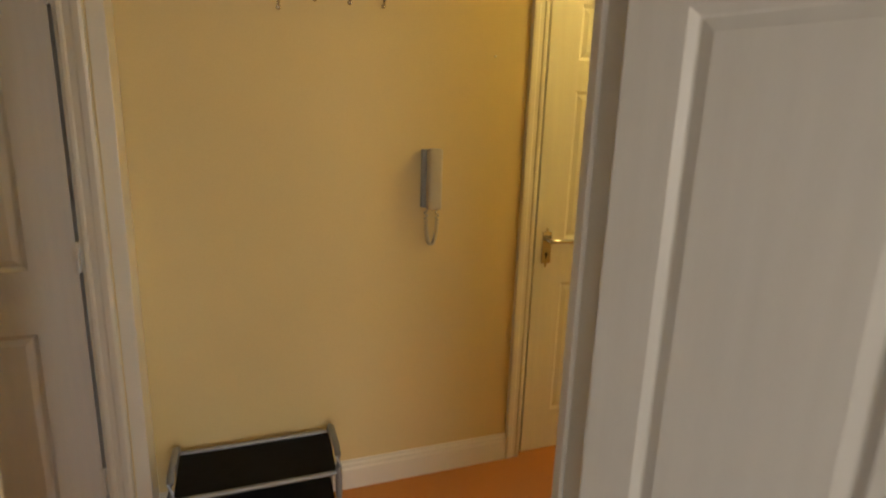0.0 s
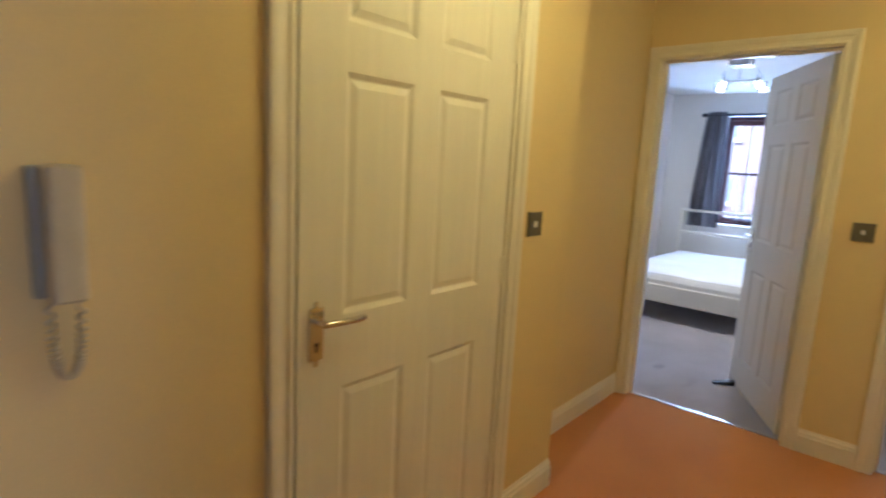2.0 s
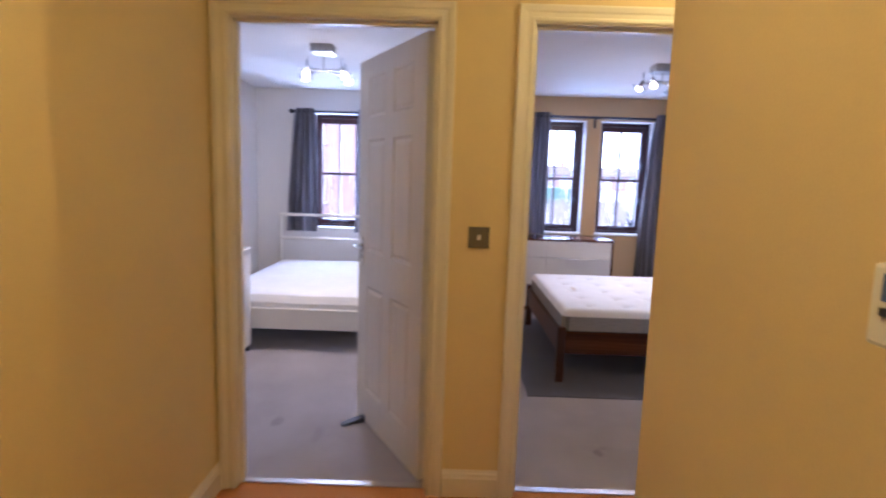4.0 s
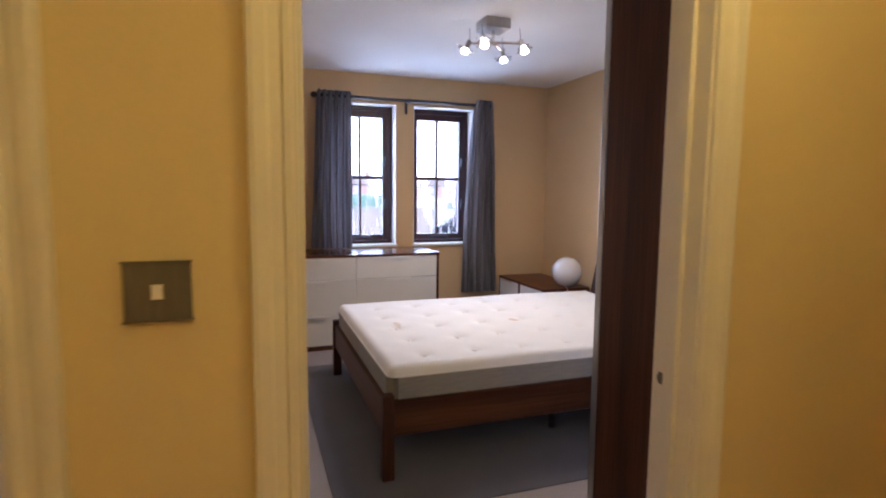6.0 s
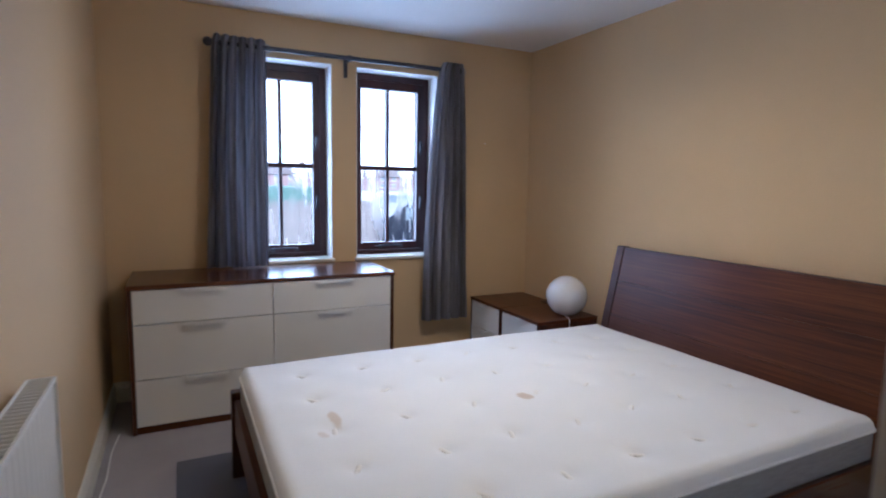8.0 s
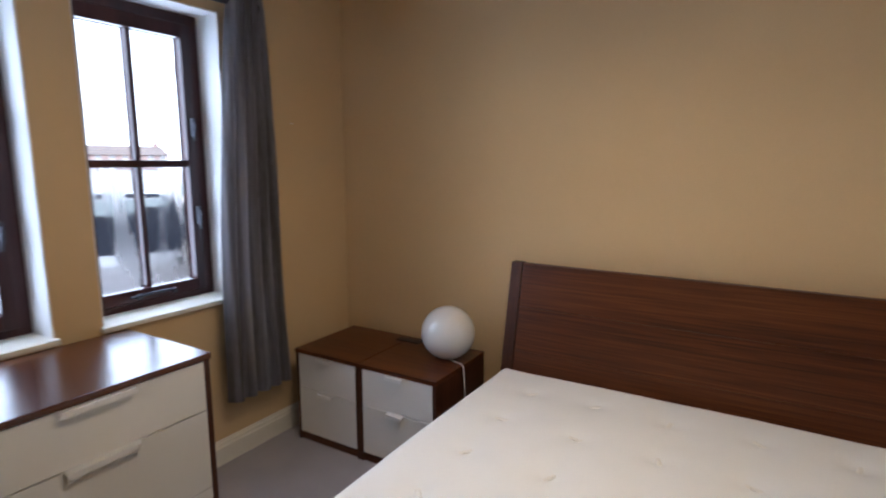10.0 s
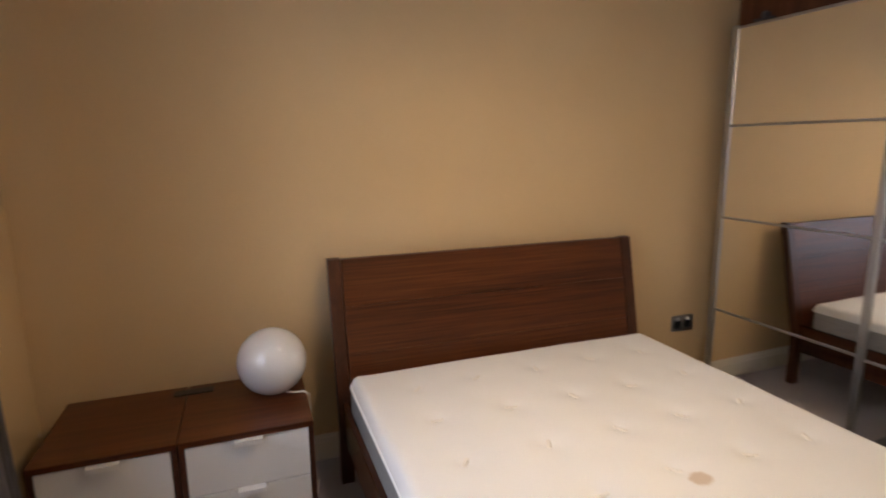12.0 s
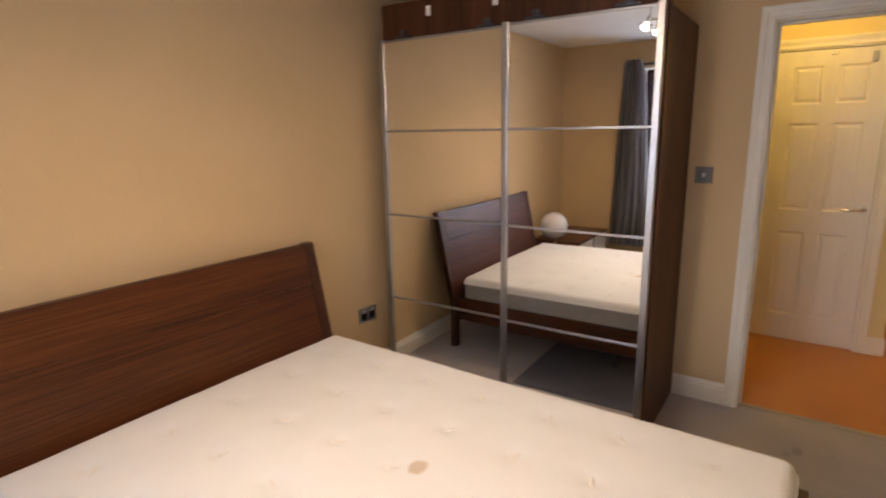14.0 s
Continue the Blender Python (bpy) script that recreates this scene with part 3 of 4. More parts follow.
panel_door("door_2", (-0.853, 1.724, 0), 0, 0.764, 1.98, "closed white six-panel door with painted hinges", None, 1, (), 0.768)
panel_door("door_3", (0.909, 0.588, 0), -64, 0.82, 1.98, "white six-panel living room door standing open", 0.76, -1, (-1, 1), stile=0.083, rails=((0.0, 0.19), (0.58, 0.74), (1.578, 1.69), (1.87, 1.98)))
panel_door("door_4", (4.068, 1.147, 0), 29.5, 0.80, 1.98, "white six-panel small bedroom door standing half open", 0.74, -1, (-1, 1))
panel_door("door_5", (4.082, 0.742, 0), 1.5, 0.755, 1.98, "white six-panel bedroom door opened against the wall", 0.70, -1, (-1,), handle_z=0.945)
passage_door = panel_door("door_6", (2.774, -0.119, 0), 90, 0.604, 1.98, "closed white six-panel cupboard door in the passage", 0.562, -1, (-1,), rose=True, handle_z=0.965, rails=((0.0, 0.19), (0.788, 0.939), (1.522, 1.642), (1.883, 1.98)))
part("catch", box(0.290, 0.325, -0.034, -0.0201, 1.945, 1.975, 0.003), STEEL, passage_door, "small metal catch at the top edge", False, True)
part("closer", box(0.500, 0.530, -0.04, -0.0201, 1.885, 1.95, 0.003), STEEL, passage_door, "grey metal door closer", False, True)


# ---- windows ----
def window(name, y0, y1, z0, z1, ym):
    """A mahogany-stained casement of four panes set deep in its reveal, over a white sill."""
    x0, x1 = 8.15, 8.21
    root = thing(name, (8.18, (y0 + y1) / 2, z0), "dark red-brown timber casement window with four panes", "window", "bedroom windows", "structure")
    f = 0.048
    bm = bmesh.new()
    box(x0, x1, y0, y0 + f, z0, z1, 0.003, bm)
    box(x0, x1, y1 - f, y1, z0, z1, 0.003, bm)
    box(x0, x1, y0 + f, y1 - f, z0, z0 + f, 0.003, bm)
    box(x0, x1, y0 + f, y1 - f, z1 - f, z1, 0.003, bm)
    part("window_frame", bm, MAHOGANY, root)
    s, s2 = 0.046, 0.028
    a0, a1, c0, c1 = y0 + f + 0.003, y1 - f - 0.003, z0 + f + 0.003, z1 - f - 0.003
    bm = bmesh.new()
    box(x0 - 0.012, x1 - 0.01, a0, a0 + s, c0, c1, 0.004, bm)
    box(x0 - 0.012, x1 - 0.01, a1 - s2, a1, c0, c1, 0.004, bm)
    box(x0 - 0.012, x1 - 0.01, a0 + s, a1 - s2, c0, c0 + s + 0.008, 0.004, bm)
    box(x0 - 0.012, x1 - 0.01, a0 + s, a1 - s2, c1 - s - 0.012, c1, 0.004, bm)
    sash = part("sash", bm, MAHOGANY, root)
    zm = z0 + 0.637
    part("glazing_bar", box(x0, x1 - 0.015, ym - 0.012, ym + 0.012, c0 + s, c1 - s, 0.004), MAHOGANY, sash)
    part("glazing_bar", box(x0 - 0.002, x1 - 0.013, a0 + s, a1 - s2, zm - 0.016, zm + 0.016, 0.004), MAHOGANY, sash)
    for ya, yb in ((a0 + s, ym - 0.012), (ym + 0.012, a1 - s2)):
        for za, zb in ((c0 + s + 0.008, zm - 0.016), (zm + 0.016, c1 - s - 0.012)):
            g = part("pane", box(8.178, 8.182, ya, yb, za, zb), MISTED if za < zm - 0.1 else GLASS, root)
            g.visible_shadow = False
    bm = tube([(x0 - 0.03, ym - 0.10, c0 + 0.03), (x0 - 0.034, ym, c0 + 0.034), (x0 - 0.03, ym + 0.10, c0 + 0.028)], 0.006)
    box(x0 - 0.03, x0 - 0.01, ym - 0.11, ym - 0.09, c0 + 0.012, c0 + 0.036, 0.003, bm)
    box(x0 - 0.03, x0 - 0.01, ym + 0.05, ym + 0.07, c0 + 0.012, c0 + 0.036, 0.003, bm)
    part("casement_stay", bm, DARKMETAL, root, "black casement stay bar", True)
    for zz in (z0 + 0.40, z0 + 0.80):
        bm = box(x0 - 0.03, x0 - 0.012, a0 + 0.012, a0 + 0.03, zz - 0.04, zz + 0.04, 0.004)
        tube([(x0 - 0.03, a0 + 0.02, zz + 0.02), (x0 - 0.05, a0 + 0.03, zz), (x0 - 0.05, a0 + 0.035, zz - 0.06)], 0.006, bm=bm)
        part("window_catch", bm, DARKMETAL, root, "black window catch", True)
    part("window_sill", box(7.972, 8.15, y0 - 0.01, y1 + 0.01, z0 + 0.001, z0 + 0.022, 0.005), GLOSS, root, "white painted inner sill")
    bm = bmesh.new()
    box(8.003, 8.15, y0 - 0.001, y0 + 0.006, z0 + 0.022, z1, 0.0, bm)
    box(8.003, 8.15, y1 - 0.006, y1 + 0.001, z0 + 0.022, z1, 0.0, bm)
    box(8.003, 8.15, y0 + 0.006, y1 - 0.006, z1 - 0.006, z1, 0.0, bm)
    part("reveal", bm, CEIL, root, "white painted window reveal")
    return root


window("window_1", -1.232, -0.632, 0.78, 2.075, -0.912)
window("window_2", -0.468, 0.155, 0.78, 2.075, -0.160)
window("window_3", 2.07, 2.63, 0.755, 2.075, 2.35)


# ---- main bedroom ----
def sheet(nu, nv, f):
    """A sheet of quads from a function of two numbers between 0 and 1."""
    bm = bmesh.new()
    vs = [[bm.verts.new(f(i / nu, j / nv)) for j in range(nv + 1)] for i in range(nu + 1)]
    for i in range(nu):
        for j in range(nv):
            bm.faces.new((vs[i][j], vs[i + 1][j], vs[i + 1][j + 1], vs[i][j + 1]))
    return bm


def double_bed():
    x0, x1, foot, head = 5.345, 6.880, 0.285, -1.81
    bed = thing("bed_frame", (6.11, -0.73, 0), "dark walnut bed frame with a leaning panelled headboard", "bed")
    for x in (x0, x1 - 0.055):
        part("leg", box(x, x + 0.055, foot - 0.055, foot, 0, 0.395, 0.006), WALNUT_P, bed)
        part("side_rail", box(x + 0.012, x + 0.043, head, foot - 0.055, 0.205, 0.365, 0.004), WALNUT_Y, bed)
    part("foot_rail", box(x0 + 0.055, x1 - 0.055, foot - 0.045, foot - 0.012, 0.205, 0.365, 0.004), WALNUT_X, bed)
    for x in (x0 - 0.005, x1 - 0.05):
        bm = box(x, x + 0.055, -0.026, 0.017, 0, 0.958, 0.003)
        bmesh.ops.bisect_plane(bm, geom=bm.verts[:] + bm.edges[:] + bm.faces[:], plane_co=(0, 0, 0.30), plane_no=(0, 0, 1))
        for v in bm.verts:
            v.co.y += -1.81 - 0.14 * max(0.0, (v.co.z - 0.30) / 0.67)
        part("headboard_post", bm, WALNUT_P, bed)
    for za, zb in ((0.30, 0.5545), (0.5555, 0.7555), (0.7565, 0.955)):
        bm = box(x0 + 0.054, x1 - 0.054, -0.014, 0.014, za, zb, 0.0006)
        for v in bm.verts:
            v.co.y += -1.81 - 0.14 * max(0.0, (v.co.z - 0.30) / 0.67)
        part("headboard_panel", bm, WALNUT_X, bed)
    bm = box(x0 + 0.04, x1 - 0.04, -0.016, -0.010, 0.32, 0.94)
    for v in bm.verts:
        v.co.y += -1.81 - 0.14 * max(0.0, (v.co.z - 0.30) / 0.67)
    part("headboard_back", bm, WALNUT_X, bed)
    for x in (5.62, 6.11, 6.60):
        part("support_leg", rod((x, -0.73, 0), (x, -0.73, 0.2), 0.02), BLACK, bed)
    for i in range(12):
        y = -1.66 + i * 0.165
        part("slat", box(x0 + 0.05, x1 - 0.05, y - 0.04, y + 0.04, 0.285, 0.303, 0.002), FENCEWOOD, bed)


def mattress():
    x0, x1, y0, y1, z0, z1 = 5.378, 6.845, -1.765, 0.25, 0.305, 0.512
    m = thing("mattress", (6.10, -0.74, z0), "bare white tufted mattress with two tea-coloured stains", "mattress")
    tufts = [(5.548 + 0.269 * i, -1.556 + 0.264 * j) for i in range(5) for j in range(7)]
    tufts = [(x + random.uniform(-0.012, 0.012), y + random.uniform(-0.012, 0.012)) for x, y in tufts]
    tx = np.array(tufts)
    r = 0.045

    def top(u, v):
        x, y = x0 + u * (x1 - x0), y0 + v * (y1 - y0)
        e = min(x - x0, x1 - x, y - y0, y1 - y)
        z = z1
        if e < r:
            z -= r - math.sqrt(max(0.0, r * r - (r - e) ** 2))
        d = np.hypot(tx[:, 0] - x, tx[:, 1] - y)
        z -= float(np.sum(0.008 * np.exp(-(d / 0.026) ** 2) + 0.009 * np.exp(-(d / 0.060) ** 2)))
        z += 0.006 * noise.noise((x * 2.3, y * 2.3, 0.3)) + 0.002 * noise.noise((x * 9, y * 9, 1.3))
        cx = min(max(x, x0 + r), x1 - r)
        cy = min(max(y, y0 + r), y1 - r)
        if x != cx and y != cy:
            d2 = math.hypot(x - cx, y - cy)
            if d2 > r:
                x, y = cx + (x - cx) * r / d2, cy + (y - cy) * r / d2
            d2 = min(d2, r)
            z = z1 - (r - math.sqrt(max(0.0, r * r - d2 * d2)))
        return (x, y, z)
    bm = sheet(116, 164, top)
    part("cover", bm, MATTRESS, m, "", True)
    bm = box(x0, x1, y0, y1, z0, z1 - r, 0.0)
    bmesh.ops.bevel(bm, geom=[e for e in bm.edges if abs(e.verts[0].co.z - e.verts[1].co.z) > 0.1], offset=r, segments=5, affect='EDGES')
    part("border", bm, MATTSIDE, m, "woven grey mattress border", True)
    for z in (z0 + 0.012, z1 - r):
        k = r
        pts = []
        for cx, cy, a0 in ((x1 - k, y1 - k, 0), (x0 + k, y1 - k, 90), (x0 + k, y0 + k, 180), (x1 - k, y0 + k, 270)):
            for s in range(5):
                a = radians(a0 + s * 22.5)
                pts.append((cx + k * math.cos(a), cy + k * math.sin(a), z))
        pts.append(pts[0])
        part("piping", tube(pts, 0.0045, 8), MATTRESS, m, "white piped edge", True)
    bm = ball((0, 0, 0.002), 0.014, None, 12, 6, (1.2, 0.6, 0.35))
    ball((0.018, 0.003, 0.002), 0.011, bm, 10, 5, (1, 0.9, 0.4))
    ball((-0.018, -0.003, 0.002), 0.011, bm, 10, 5, (1, 0.9, 0.4))
    first = part("tuft", bm, THREAD, m, "white thread tuft", True, True)
    for k, (x, y) in enumerate(tufts):
        p = pose(x - 6.10, y + 0.74, top((x - x0) / (x1 - x0), (y - y0) / (y1 - y0))[2] + 0.001 - z0, 0, 0, random.uniform(0, 360))
        if k == 0:
            first.matrix_local = p
        else:
            again(first, m, p)


stained(GREYCARPET, [(4.61, 1.98, 0.07, 0.035, 0.32), (4.47, 1.72, 0.09, 0.03, 0.14), (4.38, 0.25, 0.04, 0.022, 0.35), (4.43, 0.21, 0.022, 0.022, 0.22)], (0.10, 0.09, 0.095, 1))
stained(MATTRESS, [(6.055 - 6.10, -0.705 + 0.74, 0.036, 0.032, 0.58), (6.155 - 6.10, 0.008 + 0.74, 0.06, 0.020, 0.45), (6.05 - 6.10, 0.07 + 0.74, 0.03, 0.02, 0.3)])
double_bed()
mattress()
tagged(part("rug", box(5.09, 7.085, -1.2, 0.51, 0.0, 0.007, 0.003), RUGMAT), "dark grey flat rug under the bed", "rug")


def tab_handle(parent, x, y0, y1, z, along='y'):
    """A folded metal pull along a drawer's upper edge, proud of the front."""
    bm = bmesh.new()
    if along == 'y':
        box(x - 0.026, x + 0.002, y0, y1, z - 0.002, z + 0.0015, 0.0008, bm)
        box(x - 0.026, x - 0.0235, y0, y1, z - 0.017, z - 0.001, 0.0008, bm)
    else:
        box(y0, y1, x - 0.002, x + 0.026, z - 0.002, z + 0.0015, 0.0008, bm)
        box(y0, y1, x + 0.0235, x + 0.026, z - 0.017, z - 0.001, 0.0008, bm)
    part("handle", bm, SATIN, parent, "satin aluminium tab pull")


def chest():
    x0, x1, y0, y1, h = 7.465, 7.975, -0.705, 0.71, 0.778
    c = thing("chest_of_drawers", (7.68, 0.04, 0), "low walnut chest with six white drawer fronts", "chest of drawers")
    part("top", box(x0 - 0.006, x1, y0 - 0.004, y1 + 0.004, h - 0.022, h, 0.002), WALNUT_Y, c)
    for a, b in ((y0, y0 + 0.02), (y1 - 0.02, y1)):
        part("side", box(x0, x1, a, b, 0, h - 0.022, 0.0015), WALNUT_P, c)
    part("plinth", box(x0 + 0.01, x0 + 0.03, y0 + 0.02, y1 - 0.02, 0, 0.04, 0.001), WALNUT_Y, c)
    part("back", box(x1 - 0.012, x1 - 0.002, y0 + 0.02, y1 - 0.02, 0.02, h - 0.022), WALNUT_Y, c)
    part("divider", box(x0 + 0.022, x1 - 0.012, -0.002, 0.014, 0.05, h - 0.022), WALNUT_P, c)
    for a, b in ((y0 + 0.022, 0.0045), (0.0075, y1 - 0.022)):
        for z0, z1 in ((0.042, 0.286), (0.290, 0.574), (0.578, 0.753)):
            d = part("drawer", box(x0, x0 + 0.018, a, b, z0, z1, 0.0015), DRAWERWHITE, c, "white lacquered drawer front")
            m = (a + b) / 2
            tab_handle(d, x0, m - 0.105, m + 0.105, z1 + 0.001)


def nightstand(x0, x1, label):
    y0, y1, h = -1.925, -1.47, 0.49
    c = thing("nightstand", ((x0 + x1) / 2, -1.66, 0), label, "nightstand", "pair of nightstands")
    part("top", box(x0, x1, y0, y1 + 0.006, h - 0.02, h, 0.002), WALNUT_X, c)
    for a, b in ((x0, x0 + 0.018), (x1 - 0.018, x1)):
        part("side", box(a, b, y0, y1, 0, h - 0.02, 0.0015), WALNUT_P, c)
    part("plinth", box(x0 + 0.018, x1 - 0.018, y1 - 0.03, y1 - 0.01, 0, 0.045), WALNUT_X, c)
    part("back", box(x0 + 0.018, x1 - 0.018, y0 + 0.002, y0 + 0.012, 0.02, h - 0.02), WALNUT_X, c)
    for z0, z1 in ((0.047, 0.286), (0.290, 0.467)):
        d = part("drawer", box(x0 + 0.0195, x1 - 0.0195, y1 - 0.018, y1, z0, z1, 0.0015), DRAWERWHITE, c, "white lacquered drawer front")
        m = (x0 + x1) / 2
        tab_handle(d, y1, m - 0.045, m + 0.045, z1 + 0.001, 'x')


def globe_lamp():
    c = Vector((7.137, -1.765, 0.49))
    g = thing("table_lamp", c, "glossy white opal glass globe lamp, unlit", "table lamp")
    prof = [(0.0, 0.0), (0.045, 0.0), (0.05, 0.004)] + [(0.131 * math.sin(radians(a)), 0.122 - 0.131 * math.cos(radians(a))) for a in range(26, 181, 7)]
    prof[-1] = (0.0, prof[-1][1])
    part("globe", lathe(prof, 40), OPAL, g, "", True, True)
    pts = [(x + 0.055, y - 0.012, z - 0.005) for x, y, z in ((7.06, -1.72, 0.500), (7.01, -1.70, 0.499), (6.975, -1.688, 0.502), (6.958, -1.684, 0.49), (6.954, -1.683, 0.45), (6.953, -1.69, 0.36), (6.955, -1.70, 0.25), (6.953, -1.71, 0.12), (6.94, -1.75, 0.012), (6.92, -1.85, 0.009))]
    part("cable", tube(pts, 0.003, 8), WHITEPLASTIC, g, "thin white flex", True)
    part("inline_switch", box(6.999, 7.017, -1.724, -1.704, 0.22, 0.28, 0.005), WHITEPLASTIC, g, "white inline switch")


def wardrobe():
    x0, x1, y0, y1, h = 4.095, 4.735, -1.925, -0.378, 2.01
    w = thing("wardrobe", (4.42, -1.09, 0), "tall walnut wardrobe with two sliding mirror doors", "wardrobe", turn=1.0)
    for a, b in ((y0, y0 + 0.022), (y1 - 0.022, y1)):
        part("side", box(x0, x1 + 0.01, a, b, 0, h, 0.002), WALNUT_Z, w)
    part("top", box(x0, x1, y0 + 0.022, y1 - 0.022, h - 0.025, h - 0.002, 0.001), WALNUT_Y, w)
    part("back", box(x0, x0 + 0.008, y0 + 0.022, y1 - 0.022, 0, h - 0.025), WALNUT_Z, w)
    part("floor_board", box(x0 + 0.008, x1, y0 + 0.022, y1 - 0.022, 0.03, 0.055), WALNUT_Y, w)
    part("top_rail", box(x1 - 0.03, x1 - 0.01, y0, y1, h - 0.002, h + 0.19, 0.002), WALNUT_Z, w, "dark top fascia carrying the door track")
    part("bottom_rail", box(x1, x1 + 0.06, y0, y1, 0.008, 0.02, 0.002), ALU, w)
    for y in (-1.60, -1.20, -0.62):
        part("rail_clip", box(x1 - 0.009, x1 - 0.001, y - 0.014, y + 0.014, h + 0.10, h + 0.15, 0.003), WHITEPLASTIC, w, "white plastic clip")
    ym = -1.108
    for xa, a, b in ((4.752, y0 - 0.002, ym + 0.022), (4.779, ym - 0.022, y1 - 0.008)):
        d = part("sliding_door", box(xa - 0.018, xa - 0.006, a + 0.004, b - 0.004, 0.022, h - 0.002), WALNUT_Z, w, "sliding door with four mirror panels")
        for s, e in ((a, a + 0.030), (b - 0.030, b)):
            part("stile", box(xa - 0.02, xa + 0.012, s, e, 0.022, h + 0.004, 0.003), ALU, d, "brushed aluminium stile")
        cuts = [0.03, 0.517, 1.032, 1.515, h - 0.008]
        for z0, z1 in zip(cuts, cuts[1:]):
            part("mirror_panel", box(xa - 0.005, xa + 0.0, a + 0.031, b - 0.031, z0 + 0.006, z1 - 0.006), MIRROR, d, "clear mirror panel")
        for z in cuts:
            part("rail", box(xa - 0.005, xa + 0.006, a + 0.031, b - 0.031, z - 0.0055, z + 0.0055, 0.002), ALU, d, "brushed aluminium rail")
        for y in (a + 0.16, b - 0.16):
            bm = box(xa - 0.028, xa + 0.002, y - 0.05, y + 0.05, h + 0.004, h + 0.014, 0.002)
            rod((xa - 0.022, y, h + 0.03), (xa - 0.008, y, h + 0.03), 0.017, bm=bm)
            box(xa - 0.026, xa - 0.022, y - 0.02, y + 0.02, h + 0.004, h + 0.04, 0.001, bm)
            part("roller_hanger", bm, DARKMETAL, d, "dark metal roller hanger", True)


def curtain(name, y_top, y_bot, z_top, z_bot, x, folds, label, seed, lift=0.0):
    """A pleated eyelet curtain on the rod; y_top and y_bot are its edges above and below."""
    c = thing(name, (x, sum(y_top) / 2, z_bot), label, "curtain", "bedroom curtains")
    rnd = random.Random(seed)
    ph = [rnd.uniform(-0.5, 0.5) for _ in range(folds + 2)]

    def f(u, v):
        z = z_top + (z_bot - z_top) * v
        k = v ** 0.5
        a, b = y_top[0] + (y_bot[0] - y_top[0]) * k, y_top[1] + (y_bot[1] - y_top[1]) * k
        s = u * folds
        i = min(int(s), folds)
        wob = ph[i] + (ph[min(i + 1, folds)] - ph[i]) * (s - i)
        amp = 0.048 * (1 - 0.25 * v) * (0.8 + 0.4 * abs(wob))
        y = a + (b - a) * u + 0.010 * math.cos(s * 2 * math.pi) * (1 + wob) + 0.012 * v * math.sin(3 * v + wob * 4)
        dx = amp * math.sin(s * 2 * math.pi + wob * 1.4 * v) + 0.006 * math.sin(9 * v + 5 * wob)
        return (x + dx + lift * v, y, z)
    bm = sheet(folds * 12, 40, f)
    bmesh.ops.solidify(bm, geom=bm.faces[:], thickness=0.003)
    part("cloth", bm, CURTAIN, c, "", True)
    for i in range(folds):
        for s in (0.0, 0.5):
            u = (i + s) / folds
            y = y_top[0] + (y_top[1] - y_top[0]) * u
            bm = bmesh.new()
            pts = [(x + 0.0, y + 0.024 * math.cos(a * 0.5236), z_top - 0.045 + 0.024 * math.sin(a * 0.5236)) for a in range(13)]
            part("eyelet", tube(pts, 0.004, 6), STEEL, c, "steel eyelet ring", True)
    return c


def curtain_rod(y0, y1, z, x, brackets):
    r = thing("curtain_rod", (x, (y0 + y1) / 2, z), "dark pewter curtain pole with ball ends", "curtain rod")
    part("pole", rod((x, y0, z), (x, y1, z), 0.014), DARKMETAL, r, "", True)
    for y, s in ((y0, -1), (y1, 1)):
        bm = ball((x, y + s * 0.022, z), 0.026)
        rod((x, y - s * 0.01, z), (x, y + s * 0.006, z), 0.018, bm=bm)
        part("finial", bm, DARKMETAL, r, "ball finial", True)
    for y in brackets:
        bm = box(7.980, 7.999, y - 0.012, y + 0.012, z - 0.105, z + 0.02, 0.002)
        rod((7.972, y, z - 0.012), (x, y, z - 0.012), 0.007, bm=bm)
        rod((x, y - 0.012, z), (x, y + 0.012, z), 0.019, bm=bm)
        part("bracket", bm, DARKMETAL, r, "wall bracket", True)


